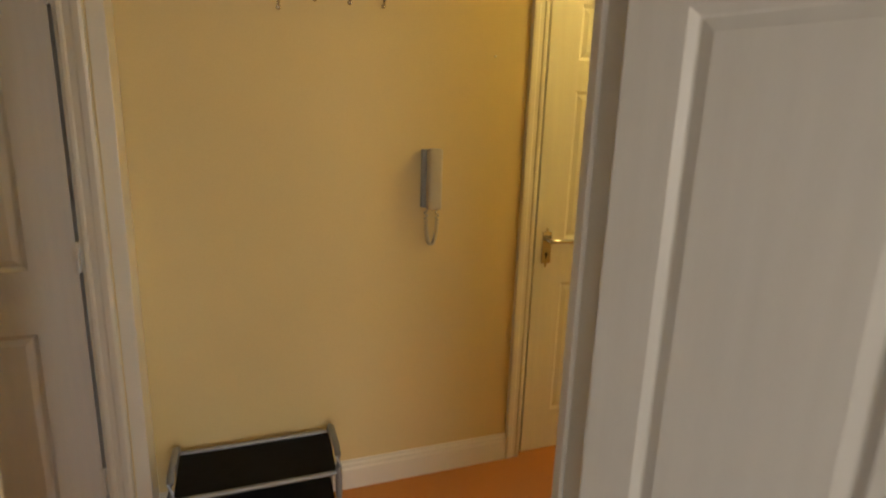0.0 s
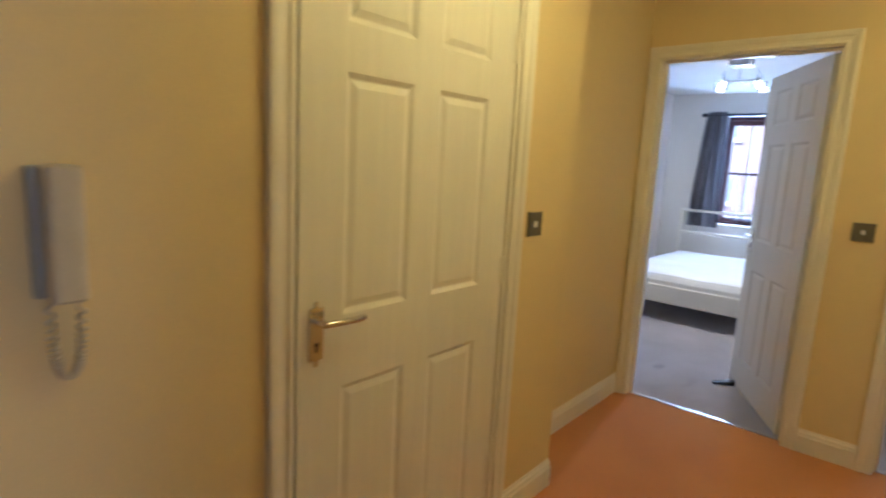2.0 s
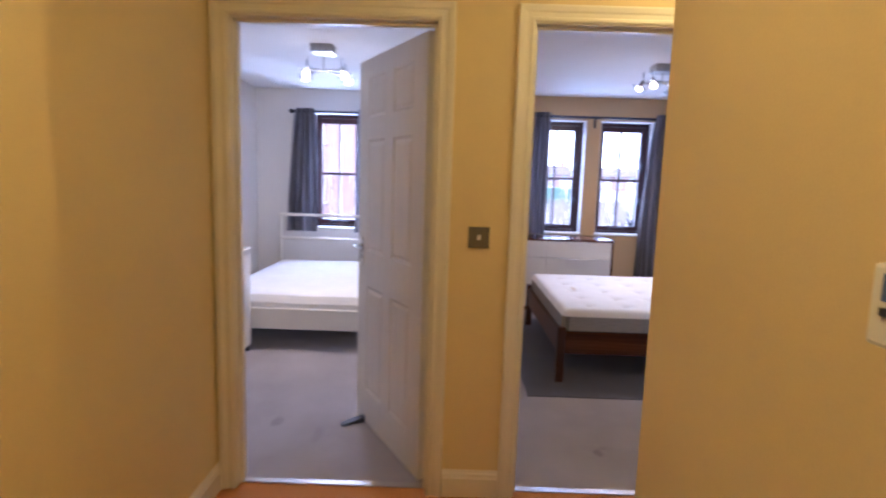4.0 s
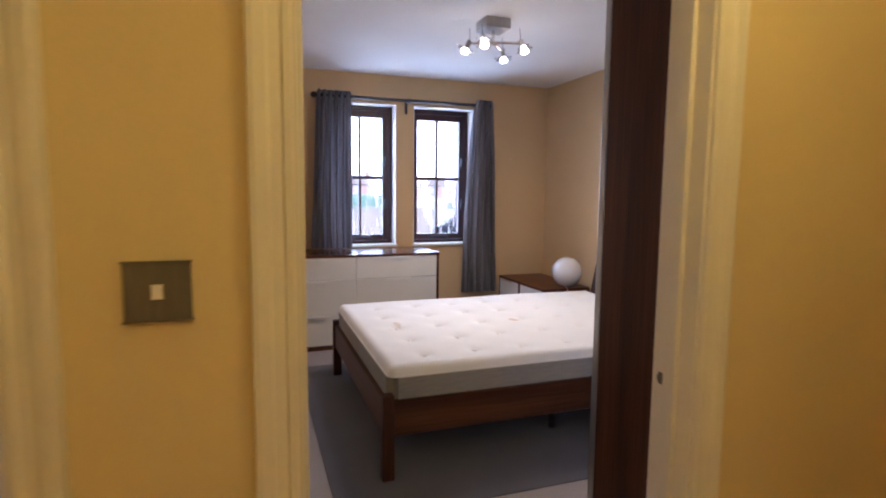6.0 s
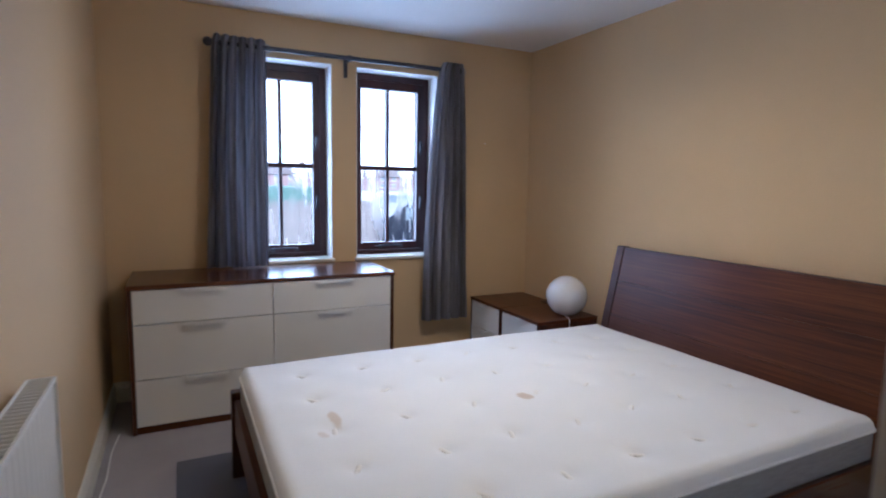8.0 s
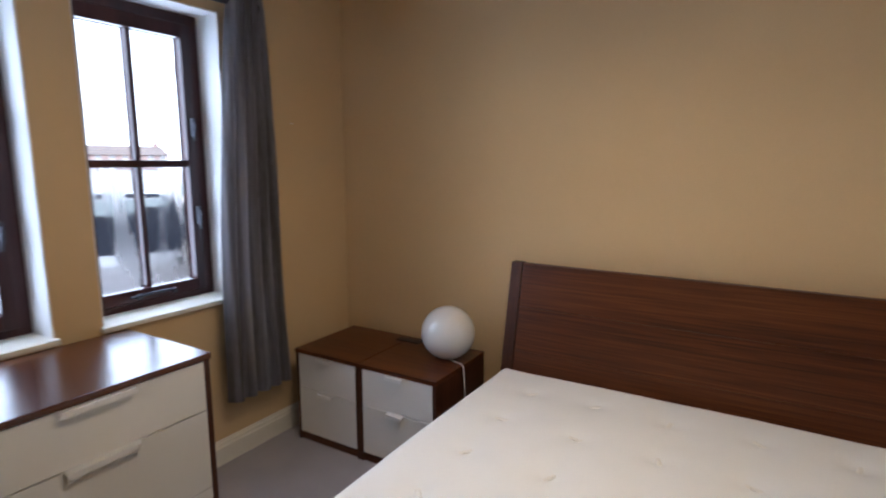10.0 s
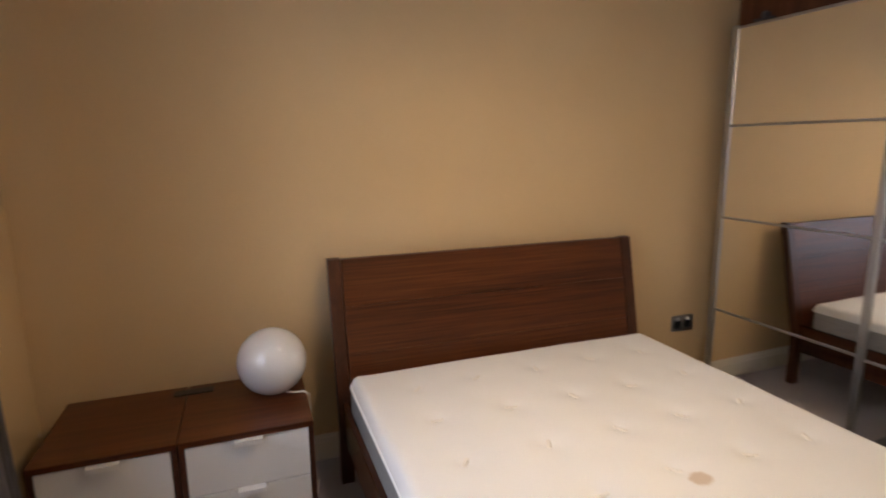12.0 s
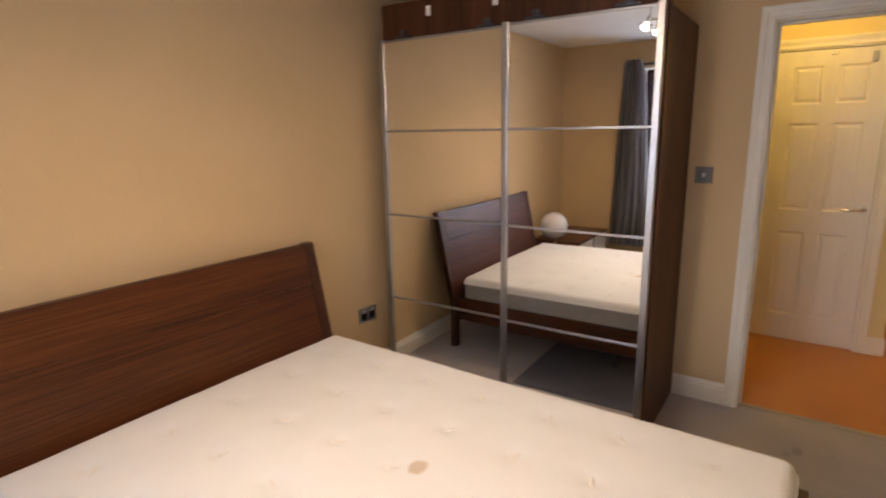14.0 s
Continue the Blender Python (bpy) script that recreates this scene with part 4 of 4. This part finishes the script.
def spot_light(at, label, arm=2.20):
    """A square steel ceiling box on a short stem, with a cross of four glass-shaded halogen heads."""
    x, y = at
    s = thing("ceiling_light", (x, y, 2.33), label, "ceiling light", "bedroom ceiling lights")
    part("canopy", box(x - 0.08, x + 0.08, y - 0.08, y + 0.08, 2.270, 2.33, 0.003), STEEL, s, "brushed steel ceiling box")
    part("stem", box(x - 0.007, x + 0.007, y - 0.007, y + 0.007, arm - 0.01, 2.27), CHROME, s)
    heads = ((-0.08, 0.10, (-0.13, 0.01, -0.20)), (0.16, -0.145, (0.07, -0.06, -0.24)), (-0.07, -0.16, (-0.05, -0.085, -0.24)), (0.05, 0.14, (0.13, 0.08, -0.22)))
    for dx, dy, aim in heads:
        px, py = x + dx, y + dy
        part("arm", tube([(x, y, arm), (x + dx * 0.5, y + dy * 0.5, arm - 0.002), (px, py, arm - 0.005)], 0.008), CHROME, s, "", True)
        tilt = Vector(aim).normalized()
        p = Vector((px, py, arm - 0.005))
        hd = part("lamp_holder", rod(p + tilt * -0.02, p + tilt * 0.03, 0.016), STEEL, s, "brushed steel lamp holder", True)
        part("pin", tube([p - tilt * 0.02, p - tilt * 0.02 + Vector((0.006, 0.004, 0.07))], 0.002, 6), DARKMETAL, hd)
        m = Matrix.Translation(p + tilt * 0.025) @ tilt.to_track_quat('Z', 'Y').to_matrix().to_4x4()
        g = moved(lathe([(0.018, 0.0), (0.03, 0.008), (0.045, 0.02), (0.052, 0.024), (0.050, 0.026), (0.043, 0.023), (0.028, 0.011), (0.016, 0.003)], 20), m)
        gl = part("glass_shade", g, GLASS, hd, "clear glass dish shade", True)
        gl.visible_shadow = False
        q = moved(box(-0.055, 0.055, -0.035, 0.035, 0.006, 0.011, 0.002), m)
        gq = part("glass_plate", q, GLASS, hd, "square clear glass plate")
        gq.visible_shadow = False
        e = moved(lathe([(0.0, 0.004), (0.010, 0.006), (0.020, 0.018), (0.024, 0.032), (0.018, 0.042), (0.0, 0.046)], 18), m)
        part("bulb", e, BULB, hd, "lit halogen bulb", True)
        c = p + tilt * 0.11
        lamp("halogen_lamp", 'SPOT', look(c, c + tilt), 9.0, HALOGEN, 0.045, angle=150, blend=1.0)


def radiator(x0, x1, y0, y1, z0, z1):
    r = thing("radiator", ((x0 + x1) / 2, y1, z0), "white enamelled panel radiator on the wall", "radiator")
    n = int((x1 - x0) / 0.04)
    prof = []
    for i in range(n * 4 + 1):
        prof.append(y0 + 0.012 + 0.006 * (1 if (i % 4) in (1, 2) else -1))
    bm = bmesh.new()
    rows = []
    for z in (z0, z0 + 0.02, z1 - 0.03, z1 - 0.01):
        flat = z in (z0, z1 - 0.01)
        rows.append([bm.verts.new((x0 + (x1 - x0) * i / (n * 4), y0 + 0.012 if flat else prof[i], z)) for i in range(n * 4 + 1)])
    for a, b in zip(rows, rows[1:]):
        for i in range(n * 4):
            bm.faces.new((a[i], a[i + 1], b[i + 1], b[i]))
    part("panel", bm, WHITEENAMEL, r, "", True)
    for x in (x0 - 0.004, x1):
        part("side_cover", box(x, x + 0.004, y0, y1 - 0.02, z0, z1, 0.001), WHITEENAMEL, r)
    bm = bmesh.new()
    box(x0, x1, y0, y0 + 0.006, z1 - 0.012, z1, 0.001, bm)
    box(x0, x1, y1 - 0.026, y1 - 0.02, z1 - 0.012, z1, 0.001, bm)
    k = int((x1 - x0) / 0.022)
    for i in range(k + 1):
        x = x0 + (x1 - x0 - 0.006) * i / k
        box(x, x + 0.006, y0 + 0.006, y1 - 0.026, z1 - 0.008, z1 - 0.002, 0.0, bm)
    # Dark filler box: stands in for the shade between the grille bars.
    part("grille_shade_block", box(x0 + 0.004, x1 - 0.004, y0 + 0.016, y1 - 0.03, z0 + 0.03, z1 - 0.03), DARKSTEEL, r, "dark block standing in for the shade inside the radiator")
    part("top_grille", bm, WHITEENAMEL, r, "white slotted top grille")
    part("valve", join(rod((x0 - 0.03, y0 + 0.03, 0.0), (x0 - 0.03, y0 + 0.03, z0 + 0.05), 0.008), rod((x0 - 0.03, y0 + 0.03, z0 + 0.05), (x0 - 0.03, y0 + 0.03, z0 + 0.11), 0.018)), WHITEPLASTIC, r, "white valve and pipe", True)


def plate(name, at, n, w, h, label, category, group, rockers=1, finish=DARKSTEEL, sockets=0):
    """A flat switch or socket plate on a wall; n is the way it faces."""
    u = Vector((-n[1], n[0], 0))
    s = thing(name, at, label, category, group)
    o = Vector(at)

    def bx(a0, a1, z0, z1, d0, d1, bev):
        bm = box(a0, a1, 0, 1, z0, z1)
        for v in bm.verts:
            d = d1 if v.co.y > 0.5 else d0
            v.co = u * v.co.x + Vector((*n, 0)) * d + Vector((0, 0, v.co.z))
        bmesh.ops.bevel(bm, geom=bm.edges[:], offset=bev, segments=2, affect='EDGES')
        return bm
    part("plate", bx(-w / 2, w / 2, -h / 2, h / 2, 0.0, 0.008, 0.002), finish, s, "", False, True)
    for i in range(rockers):
        c = (i - (rockers - 1) / 2) * 0.02
        part("rocker", bx(c - 0.007, c + 0.007, -0.010, 0.010, 0.008, 0.013, 0.001), WHITEPLASTIC if finish is not BLACK else BLACK, s, "", False, True)
    for i in range(sockets):
        c = (i - (sockets - 1) / 2) * 0.072
        part("socket_face", bx(c - 0.022, c + 0.022, -0.028, 0.014, 0.008, 0.0095, 0.0006), BLACK, s, "black socket insert", False, True)
        part("rocker", bx(c - 0.007, c + 0.007, 0.018, 0.034, 0.008, 0.012, 0.0008), WHITEPLASTIC, s, "", False, True)


chest()
nightstand(7.456, 7.866, "walnut nightstand with two white drawers, beside the curtain")
nightstand(7.022, 7.452, "walnut nightstand with two white drawers, under the globe lamp")
globe_lamp()
tagged(part("phone_charger", box(7.36, 7.50, -1.88, -1.835, 0.4905, 0.497, 0.002), BLACK), "small flat black adaptor lying on the nightstand", "adaptor")
wardrobe()
curtain("curtain", (-0.045, 0.240), (-0.055, 0.305), 2.140, 0.790, 7.895, 6, "grey eyelet curtain drawn aside, hanging behind the chest", 3)
curtain("curtain", (-1.375, -1.235), (-1.465, -1.09), 2.145, 0.335, 7.895, 5, "grey eyelet curtain drawn aside beside the nightstand", 5)
curtain_rod(-1.33, 0.255, 2.098, 7.895, (0.20, -0.556, -1.30))
spot_light((6.25, -0.62), "steel ceiling light with four lit halogen heads")
radiator(5.41, 6.02, 0.755, 0.838, 0.21, 0.808)
plate("wall_socket", (4.858, -2.03, 0.404), (0, 1), 0.146, 0.086, "double steel wall socket with black inserts", "wall socket", "", 0, STEEL, 2)
plate("light_switch", (4.07, -0.305, 1.263), (1, 0), 0.086, 0.086, "square steel light switch beside the doorway", "light switch", "light switches")

# ---- hall ----
plate("light_switch", (2.485, 1.81, 1.16), (0, -1), 0.086, 0.086, "square steel light switch beside the cupboard door", "light switch", "light switches")
plate("light_switch", (3.96, 0.932, 1.142), (-1, 0), 0.086, 0.086, "square steel light switch between two bedroom doorways", "light switch", "light switches")


def intercom():
    c = thing("intercom_handset", (1.02, 1.81, 1.23), "grey-beige door entry handset on the hall wall", "intercom")
    part("base", box(0.983, 1.036, 1.785, 1.81, 1.122, 1.333, 0.006), GREYPLASTIC, c, "grey wall base")
    bm = box(0.996, 1.048, 1.742, 1.784, 1.118, 1.337, 0.012, seg=3)
    for v in bm.verts:
        k = (v.co.z - 1.229) / 0.109
        if v.co.y < 1.765:
            v.co.y += 0.012 * (1 - k * k)
    part("handset", bm, PLASTIC, c, "grey-beige curved handset", True)
    pts = []
    for i in range(320):
        t = i / 319
        a = t * 2 * math.pi * 36
        cx, cz = 1.024 + 0.022 * math.cos(math.pi * t), 1.124 - 0.142 * math.sin(math.pi * t) ** 0.6
        pts.append((cx + 0.0055 * math.cos(a), 1.790 + 0.0055 * math.sin(a), cz))
    part("cord", tube(pts, 0.0032, 6), PLASTIC, c, "coiled grey-beige cord", True)


def shoe_rack():
    x0, x1, y0, y1 = 0.12, 0.635, 1.55, 1.765
    r = thing("shoe_rack", (0.37, 1.62, 0), "low shoe rack with black cloth shelves and grey tube ends", "shoe rack")
    for x in (x0, x1):
        pts = [(x, y0, 0.0), (x, y0, 0.28), (x, y0 + 0.012, 0.312), (x, y0 + 0.045, 0.33), (x, y1 - 0.045, 0.33), (x, y1 - 0.012, 0.312), (x, y1, 0.28), (x, y1, 0.0)]
        part("end_frame", tube(pts, 0.011, 12), GREYTUBE, r, "bent grey tube end", True)
    for z in (0.272, 0.12):
        bm = sheet(24, 10, lambda u, v: (x0 + 0.006 + u * (x1 - x0 - 0.012), y0 + v * (y1 - y0), z + 0.03 * (v - 0.5) - 0.008 * math.sin(u * math.pi)))
        bmesh.ops.solidify(bm, geom=bm.faces[:], thickness=0.004)
        part("shelf_cloth", bm, BLACKCLOTH, r, "black woven cloth shelf", True)
        for y, k in ((y0, -1), (y1, 1)):
            part("cross_bar", rod((x0, y, z + 0.015 * k), (x1, y, z + 0.015 * k), 0.008), GREYTUBE, r, "", True)


def coat_hooks():
    c = thing("coat_hook_rail", (0.61, 1.81, 1.80), "row of dark metal coat hooks on the hall wall", "coat hooks")
    part("backboard", box(0.30, 0.92, 1.792, 1.81, 1.835, 1.90, 0.004), DARKMETAL, c)
    for x in (0.39, 0.50, 0.61, 0.72, 0.83):
        z = 1.79 if x != 0.50 else 1.755
        pts = [(x, 1.79, 1.85), (x, 1.765, 1.84), (x, 1.752, 1.82), (x, 1.75, z + 0.012), (x, 1.765, z)]
        bm = tube(pts, 0.005)
        ball((x, 1.765, z), 0.008, bm, 10, 6)
        part("hook", bm, CHROME, c, "tarnished metal hook", True)


def thermostat():
    c = thing("thermostat", (2.155, 0.65, 1.285), "white room thermostat with a small lit blue display", "thermostat")
    part("housing", box(2.12, 2.19, 0.65, 0.70, 1.25, 1.32, 0.004), WHITEPLASTIC, c)
    part("display", box(2.147, 2.177, 0.6995, 0.7015, 1.289, 1.312, 0.0006), BLUELCD, c, "blue liquid crystal display")
    part("button", box(2.152, 2.176, 0.6995, 0.703, 1.277, 1.284, 0.001), DARKMETAL, c, "dark button bar")
    part("button", box(2.143, 2.151, 0.6995, 0.7025, 1.256, 1.263, 0.001), REDPLASTIC, c, "small dull red button")


intercom()
shoe_rack()
coat_hooks()
thermostat()


def wall_plug(at, n):
    p = Vector(at)
    q = p + Vector((*n, 0)) * 0.012
    bm = rod(p, q, 0.0025, 10)
    ball(q, 0.004, bm, 10, 6)
    tagged(part("picture_nail", bm, GLOSS, None, "", True), "small painted-over nail in the wall", "nail")


wall_plug((1.256, 1.81, 1.669), (0, -1))
wall_plug((8.0, -1.626, 1.62), (-1, 0))
strike = thing("strike_plate", (4.045, -0.040, 0.885), "worn metal strike plate on the door lining", "strike plate")
part("plate", box(4.044, 4.056, -0.0405, -0.0388, 0.867, 0.893, 0.0006), DARKSTEEL, strike)
part("lip", box(4.056, 4.060, -0.0415, -0.0388, 0.873, 0.887, 0.0006), DARKSTEEL, strike)
cable = tube([(7.47, 0.77, 0.02), (7.30, 0.79, 0.006), (7.05, 0.785, 0.006), (6.80, 0.80, 0.006), (6.55, 0.79, 0.006), (6.42, 0.80, 0.03), (6.41, 0.815, 0.14)], 0.004, 8)
tagged(part("power_cable", cable, WHITEPLASTIC, None, "", True), "white cable running along the carpet by the radiator", "cable")

# ---- small bedroom ----
def single_bed():
    x0, x1, y0, y1 = 5.86, 7.80, 1.55, 2.96
    b = thing("bed_frame", (6.83, 2.25, 0), "white painted bed frame with a low rail headboard", "bed")
    part("foot_rail", box(x0, x0 + 0.03, y0, y1, 0.165, 0.33, 0.006), GLOSS, b)
    for y in (y0, y1 - 0.03):
        part("side_rail", box(x0 + 0.03, x1, y, y + 0.03, 0.165, 0.33, 0.005), GLOSS, b)
        part("leg", box(x0 + 0.02, x0 + 0.07, y - 0.001, y + 0.045, 0, 0.17, 0.004), GLOSS, b)
        part("headboard_post", rod((x1, y + 0.015, 0), (x1, y + 0.015, 0.94), 0.018), GLOSS, b, "", True)
    for z in (0.925, 0.66):
        part("headboard_rail", rod((x1, y0 + 0.015, z), (x1, y1 - 0.015, z), 0.016), GLOSS, b, "", True)
    m = thing("mattress", (6.82, 2.25, 0.29), "bare white mattress on the white bed", "mattress")

    def top(u, v):
        x, y = x0 + 0.03 + u * (x1 - x0 - 0.06), y0 + 0.02 + v * (y1 - y0 - 0.04)
        e = min(u * (x1 - x0), (1 - u) * (x1 - x0), v * (y1 - y0), (1 - v) * (y1 - y0))
        return (x, y, 0.43 - 0.06 * (1 - min(1, e / 0.06)) ** 2 + 0.008 * noise.noise((x * 3, y * 3, 0)))
    bm = sheet(50, 36, top)
    part("cover", bm, MATTRESS2, m, "", True)
    part("border", box(x0 + 0.03, x1 - 0.03, y0 + 0.02, y1 - 0.02, 0.29, 0.372, 0.01), MATTRESS2, m)


MATTRESS2 = surface("white_cotton_ticking", (0.74, 0.72, 0.69), (0.82, 0.80, 0.77), 3.0, 300, 0.9, bump=0.4, spec=0.15)
single_bed()


def drawer_unit():
    x0, x1, y0, y1 = 5.50, 5.83, 2.57, 3.02
    c = thing("drawer_unit", (5.66, 2.79, 0), "small white drawer unit at the foot of the white bed", "drawer unit")
    part("body", box(x0 + 0.018, x1, y0, y1, 0.05, 0.79, 0.002), DRAWERWHITE, c)
    part("top", box(x0 - 0.008, x1, y0 - 0.01, y1 + 0.01, 0.79, 0.812, 0.003), DRAWERWHITE, c)
    for a in (x0 + 0.03, x1 - 0.04):
        for b in (y0 + 0.005, y1 - 0.035):
            part("foot", box(a, a + 0.03, b, b + 0.03, 0, 0.05, 0.003), BLACK, c, "dark foot")
    for z0, z1 in ((0.07, 0.30), (0.31, 0.54), (0.55, 0.78)):
        d = part("drawer", box(x0, x0 + 0.018, y0 + 0.006, y1 - 0.006, z0, z1, 0.002), DRAWERWHITE, c)
        part("knob", ball((x0 - 0.012, (y0 + y1) / 2, (z0 + z1) / 2), 0.013), STEEL, d, "metal knob", True)


drawer_unit()
curtain("curtain", (2.58, 2.78), (2.53, 2.88), 2.105, 0.735, 7.895, 4, "grey eyelet curtain at the small bedroom window", 8)
curtain("curtain", (1.89, 2.09), (1.87, 2.11), 2.105, 0.735, 7.895, 4, "grey eyelet curtain at the small bedroom window", 9)
curtain_rod(1.86, 2.82, 2.07, 7.895, (1.92, 2.76))
spot_light((5.92, 2.03), "steel ceiling light with lit halogen heads", 2.15)
bm = box(-0.065, 0.065, -0.02, 0.02, 0, 0.034, 0.003)
for v in bm.verts:
    if v.co.x < 0 and v.co.z > 0.01:
        v.co.z = 0.008
moved(bm, pose(4.625, 1.56, 0, 0, 0, -62))
tagged(part("door_stop", bm, BLACK), "black rubber door wedge on the carpet", "door stop")


# ---- outdoors ----
solid("ground", box(-300, 400, -300, 300, -0.75, -0.60), TARMAC, "wet grey tarmac parking court", "ground")


def overcast():
    """A bright overcast sky far beyond the houses, as a plain glowing backdrop."""
    m, n, l, b = shader("overcast_sky", 1.0)
    co, cloud, ramp = n.new("ShaderNodeTexCoord"), n.new("ShaderNodeTexNoise"), n.new("ShaderNodeValToRGB")
    cloud.inputs["Scale"].default_value, cloud.inputs["Detail"].default_value = 0.012, 4.0
    l.new(co.outputs["Object"], cloud.inputs["Vector"])
    l.new(cloud.outputs["Fac"], ramp.inputs[0])
    ramp.color_ramp.elements[0].color, ramp.color_ramp.elements[1].color = (0.80, 0.88, 1.0, 1), (0.97, 0.985, 1.0, 1)
    l.new(ramp.outputs[0], b.inputs["Emission Color"])
    b.inputs["Emission Strength"].default_value = 3.0
    b.inputs["Base Color"].default_value = (0, 0, 0, 1)
    b.inputs["Specular IOR Level"].default_value = 0.0
    bm = bmesh.new()
    rows = [[bm.verts.new((8 + 200 * math.cos(radians(a)), 200 * math.sin(radians(a)), z)) for a in range(-80, 81, 8)] for z in (-1.0, 90.0)]
    for i in range(20):
        bm.faces.new((rows[0][i], rows[1][i], rows[1][i + 1], rows[0][i + 1]))
    solid("backdrop", bm, m, "pale overcast sky beyond the houses", "sky")


overcast()


def house(name, x, y0, y1, eaves, ridge, floors, bays, label):
    """A brick terrace seen across the court, with its pitched roof and window bays facing the flat."""
    h = thing(name, (x, (y0 + y1) / 2, -0.6), label, "house", "houses across the court")
    part("wall", box(x, x + 7, y0, y1, -0.6, eaves), BRICK, h)
    bm = bmesh.new()
    vs = [bm.verts.new(p) for p in ((x - 0.4, y0 - 0.3, eaves), (x + 7.4, y0 - 0.3, eaves), (x + 3.5, y0 - 0.3, ridge), (x - 0.4, y1 + 0.3, eaves), (x + 7.4, y1 + 0.3, eaves), (x + 3.5, y1 + 0.3, ridge))]
    for f in ((0, 1, 2), (3, 4, 5), (0, 3, 5, 2), (1, 4, 5, 2), (0, 1, 4, 3)):
        bm.faces.new([vs[i] for i in f])
    roof = part("roof", bm, ROOFTILE, h, "grey tiled pitched roof")
    part("chimney", box(x + 3.0, x + 4.0, y0 + 1.0, y0 + 2.2, ridge - 0.6, ridge + 1.0, 0.03), BRICK, roof, "brick chimney")
    st = (eaves + 0.6) / floors
    for f in range(floors):
        for b in range(bays):
            y = y0 + (b + 0.5) * (y1 - y0) / bays
            z = -0.6 + f * st + 0.75
            w = part("window", box(x - 0.06, x + 0.03, y - 0.65, y + 0.65, z, z + 1.25, 0.01), DRAWERWHITE, h, "white framed window")
            for a, c in ((y - 0.58, y - 0.03), (y + 0.03, y + 0.58)):
                part("pane", box(x - 0.075, x - 0.055, a, c, z + 0.08, z + 1.17), LCD, w)
            part("sill", box(x - 0.14, x + 0.02, y - 0.75, y + 0.75, z - 0.10, z, 0.01), STONE, w)


house("house", 27, 3.0, 21.0, 7.6, 10.6, 3, 6, "red brick three-storey block with white windows")
house("house", 150, -150, -104, 3.4, 6.0, 2, 14, "red brick two-storey terrace with grey roof")
house("house", 156, -94, -38, 3.3, 5.8, 2, 16, "red brick two-storey terrace with grey roof")
house("house", 142, -30, 14, 3.2, 5.6, 2, 13, "red brick two-storey terrace with grey roof")


def car(at, turn, paint, label):
    c = thing("car", at, label, "car", "parked cars", turn=turn)
    prof = [(-2.1, 0.35), (-2.12, 0.75), (-1.95, 0.88), (-1.5, 0.95), (-0.95, 1.42), (0.55, 1.45), (1.15, 1.0), (1.85, 0.88), (2.1, 0.70), (2.1, 0.35)]
    bm = bmesh.new()
    loops = []
    for y, k in ((-0.84, 0.0), (-0.78, 1.0), (0.78, 1.0), (0.84, 0.0)):
        loops.append([bm.verts.new((x * (1 if k else 0.985), y * (1 if z < 1.0 else 0.82), z - (0.0 if k else 0.02))) for x, z in prof])
    for a, b in zip(loops, loops[1:]):
        for i in range(len(prof)):
            j = (i + 1) % len(prof)
            bm.faces.new((a[i], a[j], b[j], b[i]))
    bm.faces.new(loops[0][::-1])
    bm.faces.new(loops[-1])
    part("body", bm, paint, c, "", True, True)
    for y in (-0.70, 0.70):
        s = 1 if y > 0 else -1
        part("side_window", box(-0.85, 0.6, min(y, y + s * 0.06), max(y, y + s * 0.06), 1.05, 1.36, 0.02), LCD, c, "tinted glass", False, True)
    for x in (-1.35, 1.3):
        for y in (-0.80, 0.80):
            w = part("wheel", rod((x, y - 0.1, 0.31), (x, y + 0.1, 0.31), 0.31, 22), RUBBER, c, "", True, True)
            part("rim", rod((x, y - 0.104, 0.31), (x, y + 0.104, 0.31), 0.2, 16), STEEL, w, "", True, True)
    for y in (-0.6, 0.6):
        part("headlight", box(2.02, 2.11, y - 0.18, y + 0.18, 0.62, 0.76, 0.02), OPAL, c, "", False, True)


car((16.8, -5.3, -0.6), 62, CARPAINT, "dark blue hatchback parked in the court")
car((21.5, -10.2, -0.6), 70, SILVERPAINT, "silver hatchback parked in the court")
car((30, -9.0, -0.6), 95, SILVERPAINT, "silver hatchback parked beside the fence")


def fence(y0, y1, x, n, label):
    f = thing("fence", (x, (y0 + y1) / 2, -0.6), label, "fence")
    first = None
    w = (y1 - y0) / n
    for i in range(n):
        if first is None:
            first = part("board", box(0, 0.02, -w * 0.47, w * 0.47, 0, 1.52), FENCEWOOD, f, "", False, True)
            first.matrix_local = pose(0, y0 + w * 0.5 - (y0 + y1) / 2, 0)
        else:
            again(first, f, pose(random.uniform(-0.006, 0.006), y0 + (i + 0.5) * w - (y0 + y1) / 2, random.uniform(-0.02, 0.02)))
    for z in (0.35, 1.2):
        part("rail", box(0.02, 0.08, -(y1 - y0) / 2, (y1 - y0) / 2, z, z + 0.09), FENCEWOOD, f, "", False, True)


fence(-3.6, 2.6, 16.0, 42, "weathered board fence across the court")
tagged(part("waste_container", box(19.5, 21.0, -3.1, 1.0, -0.6, 1.2, 0.05), GREENPAINT), "green steel waste container behind the fence", "container")
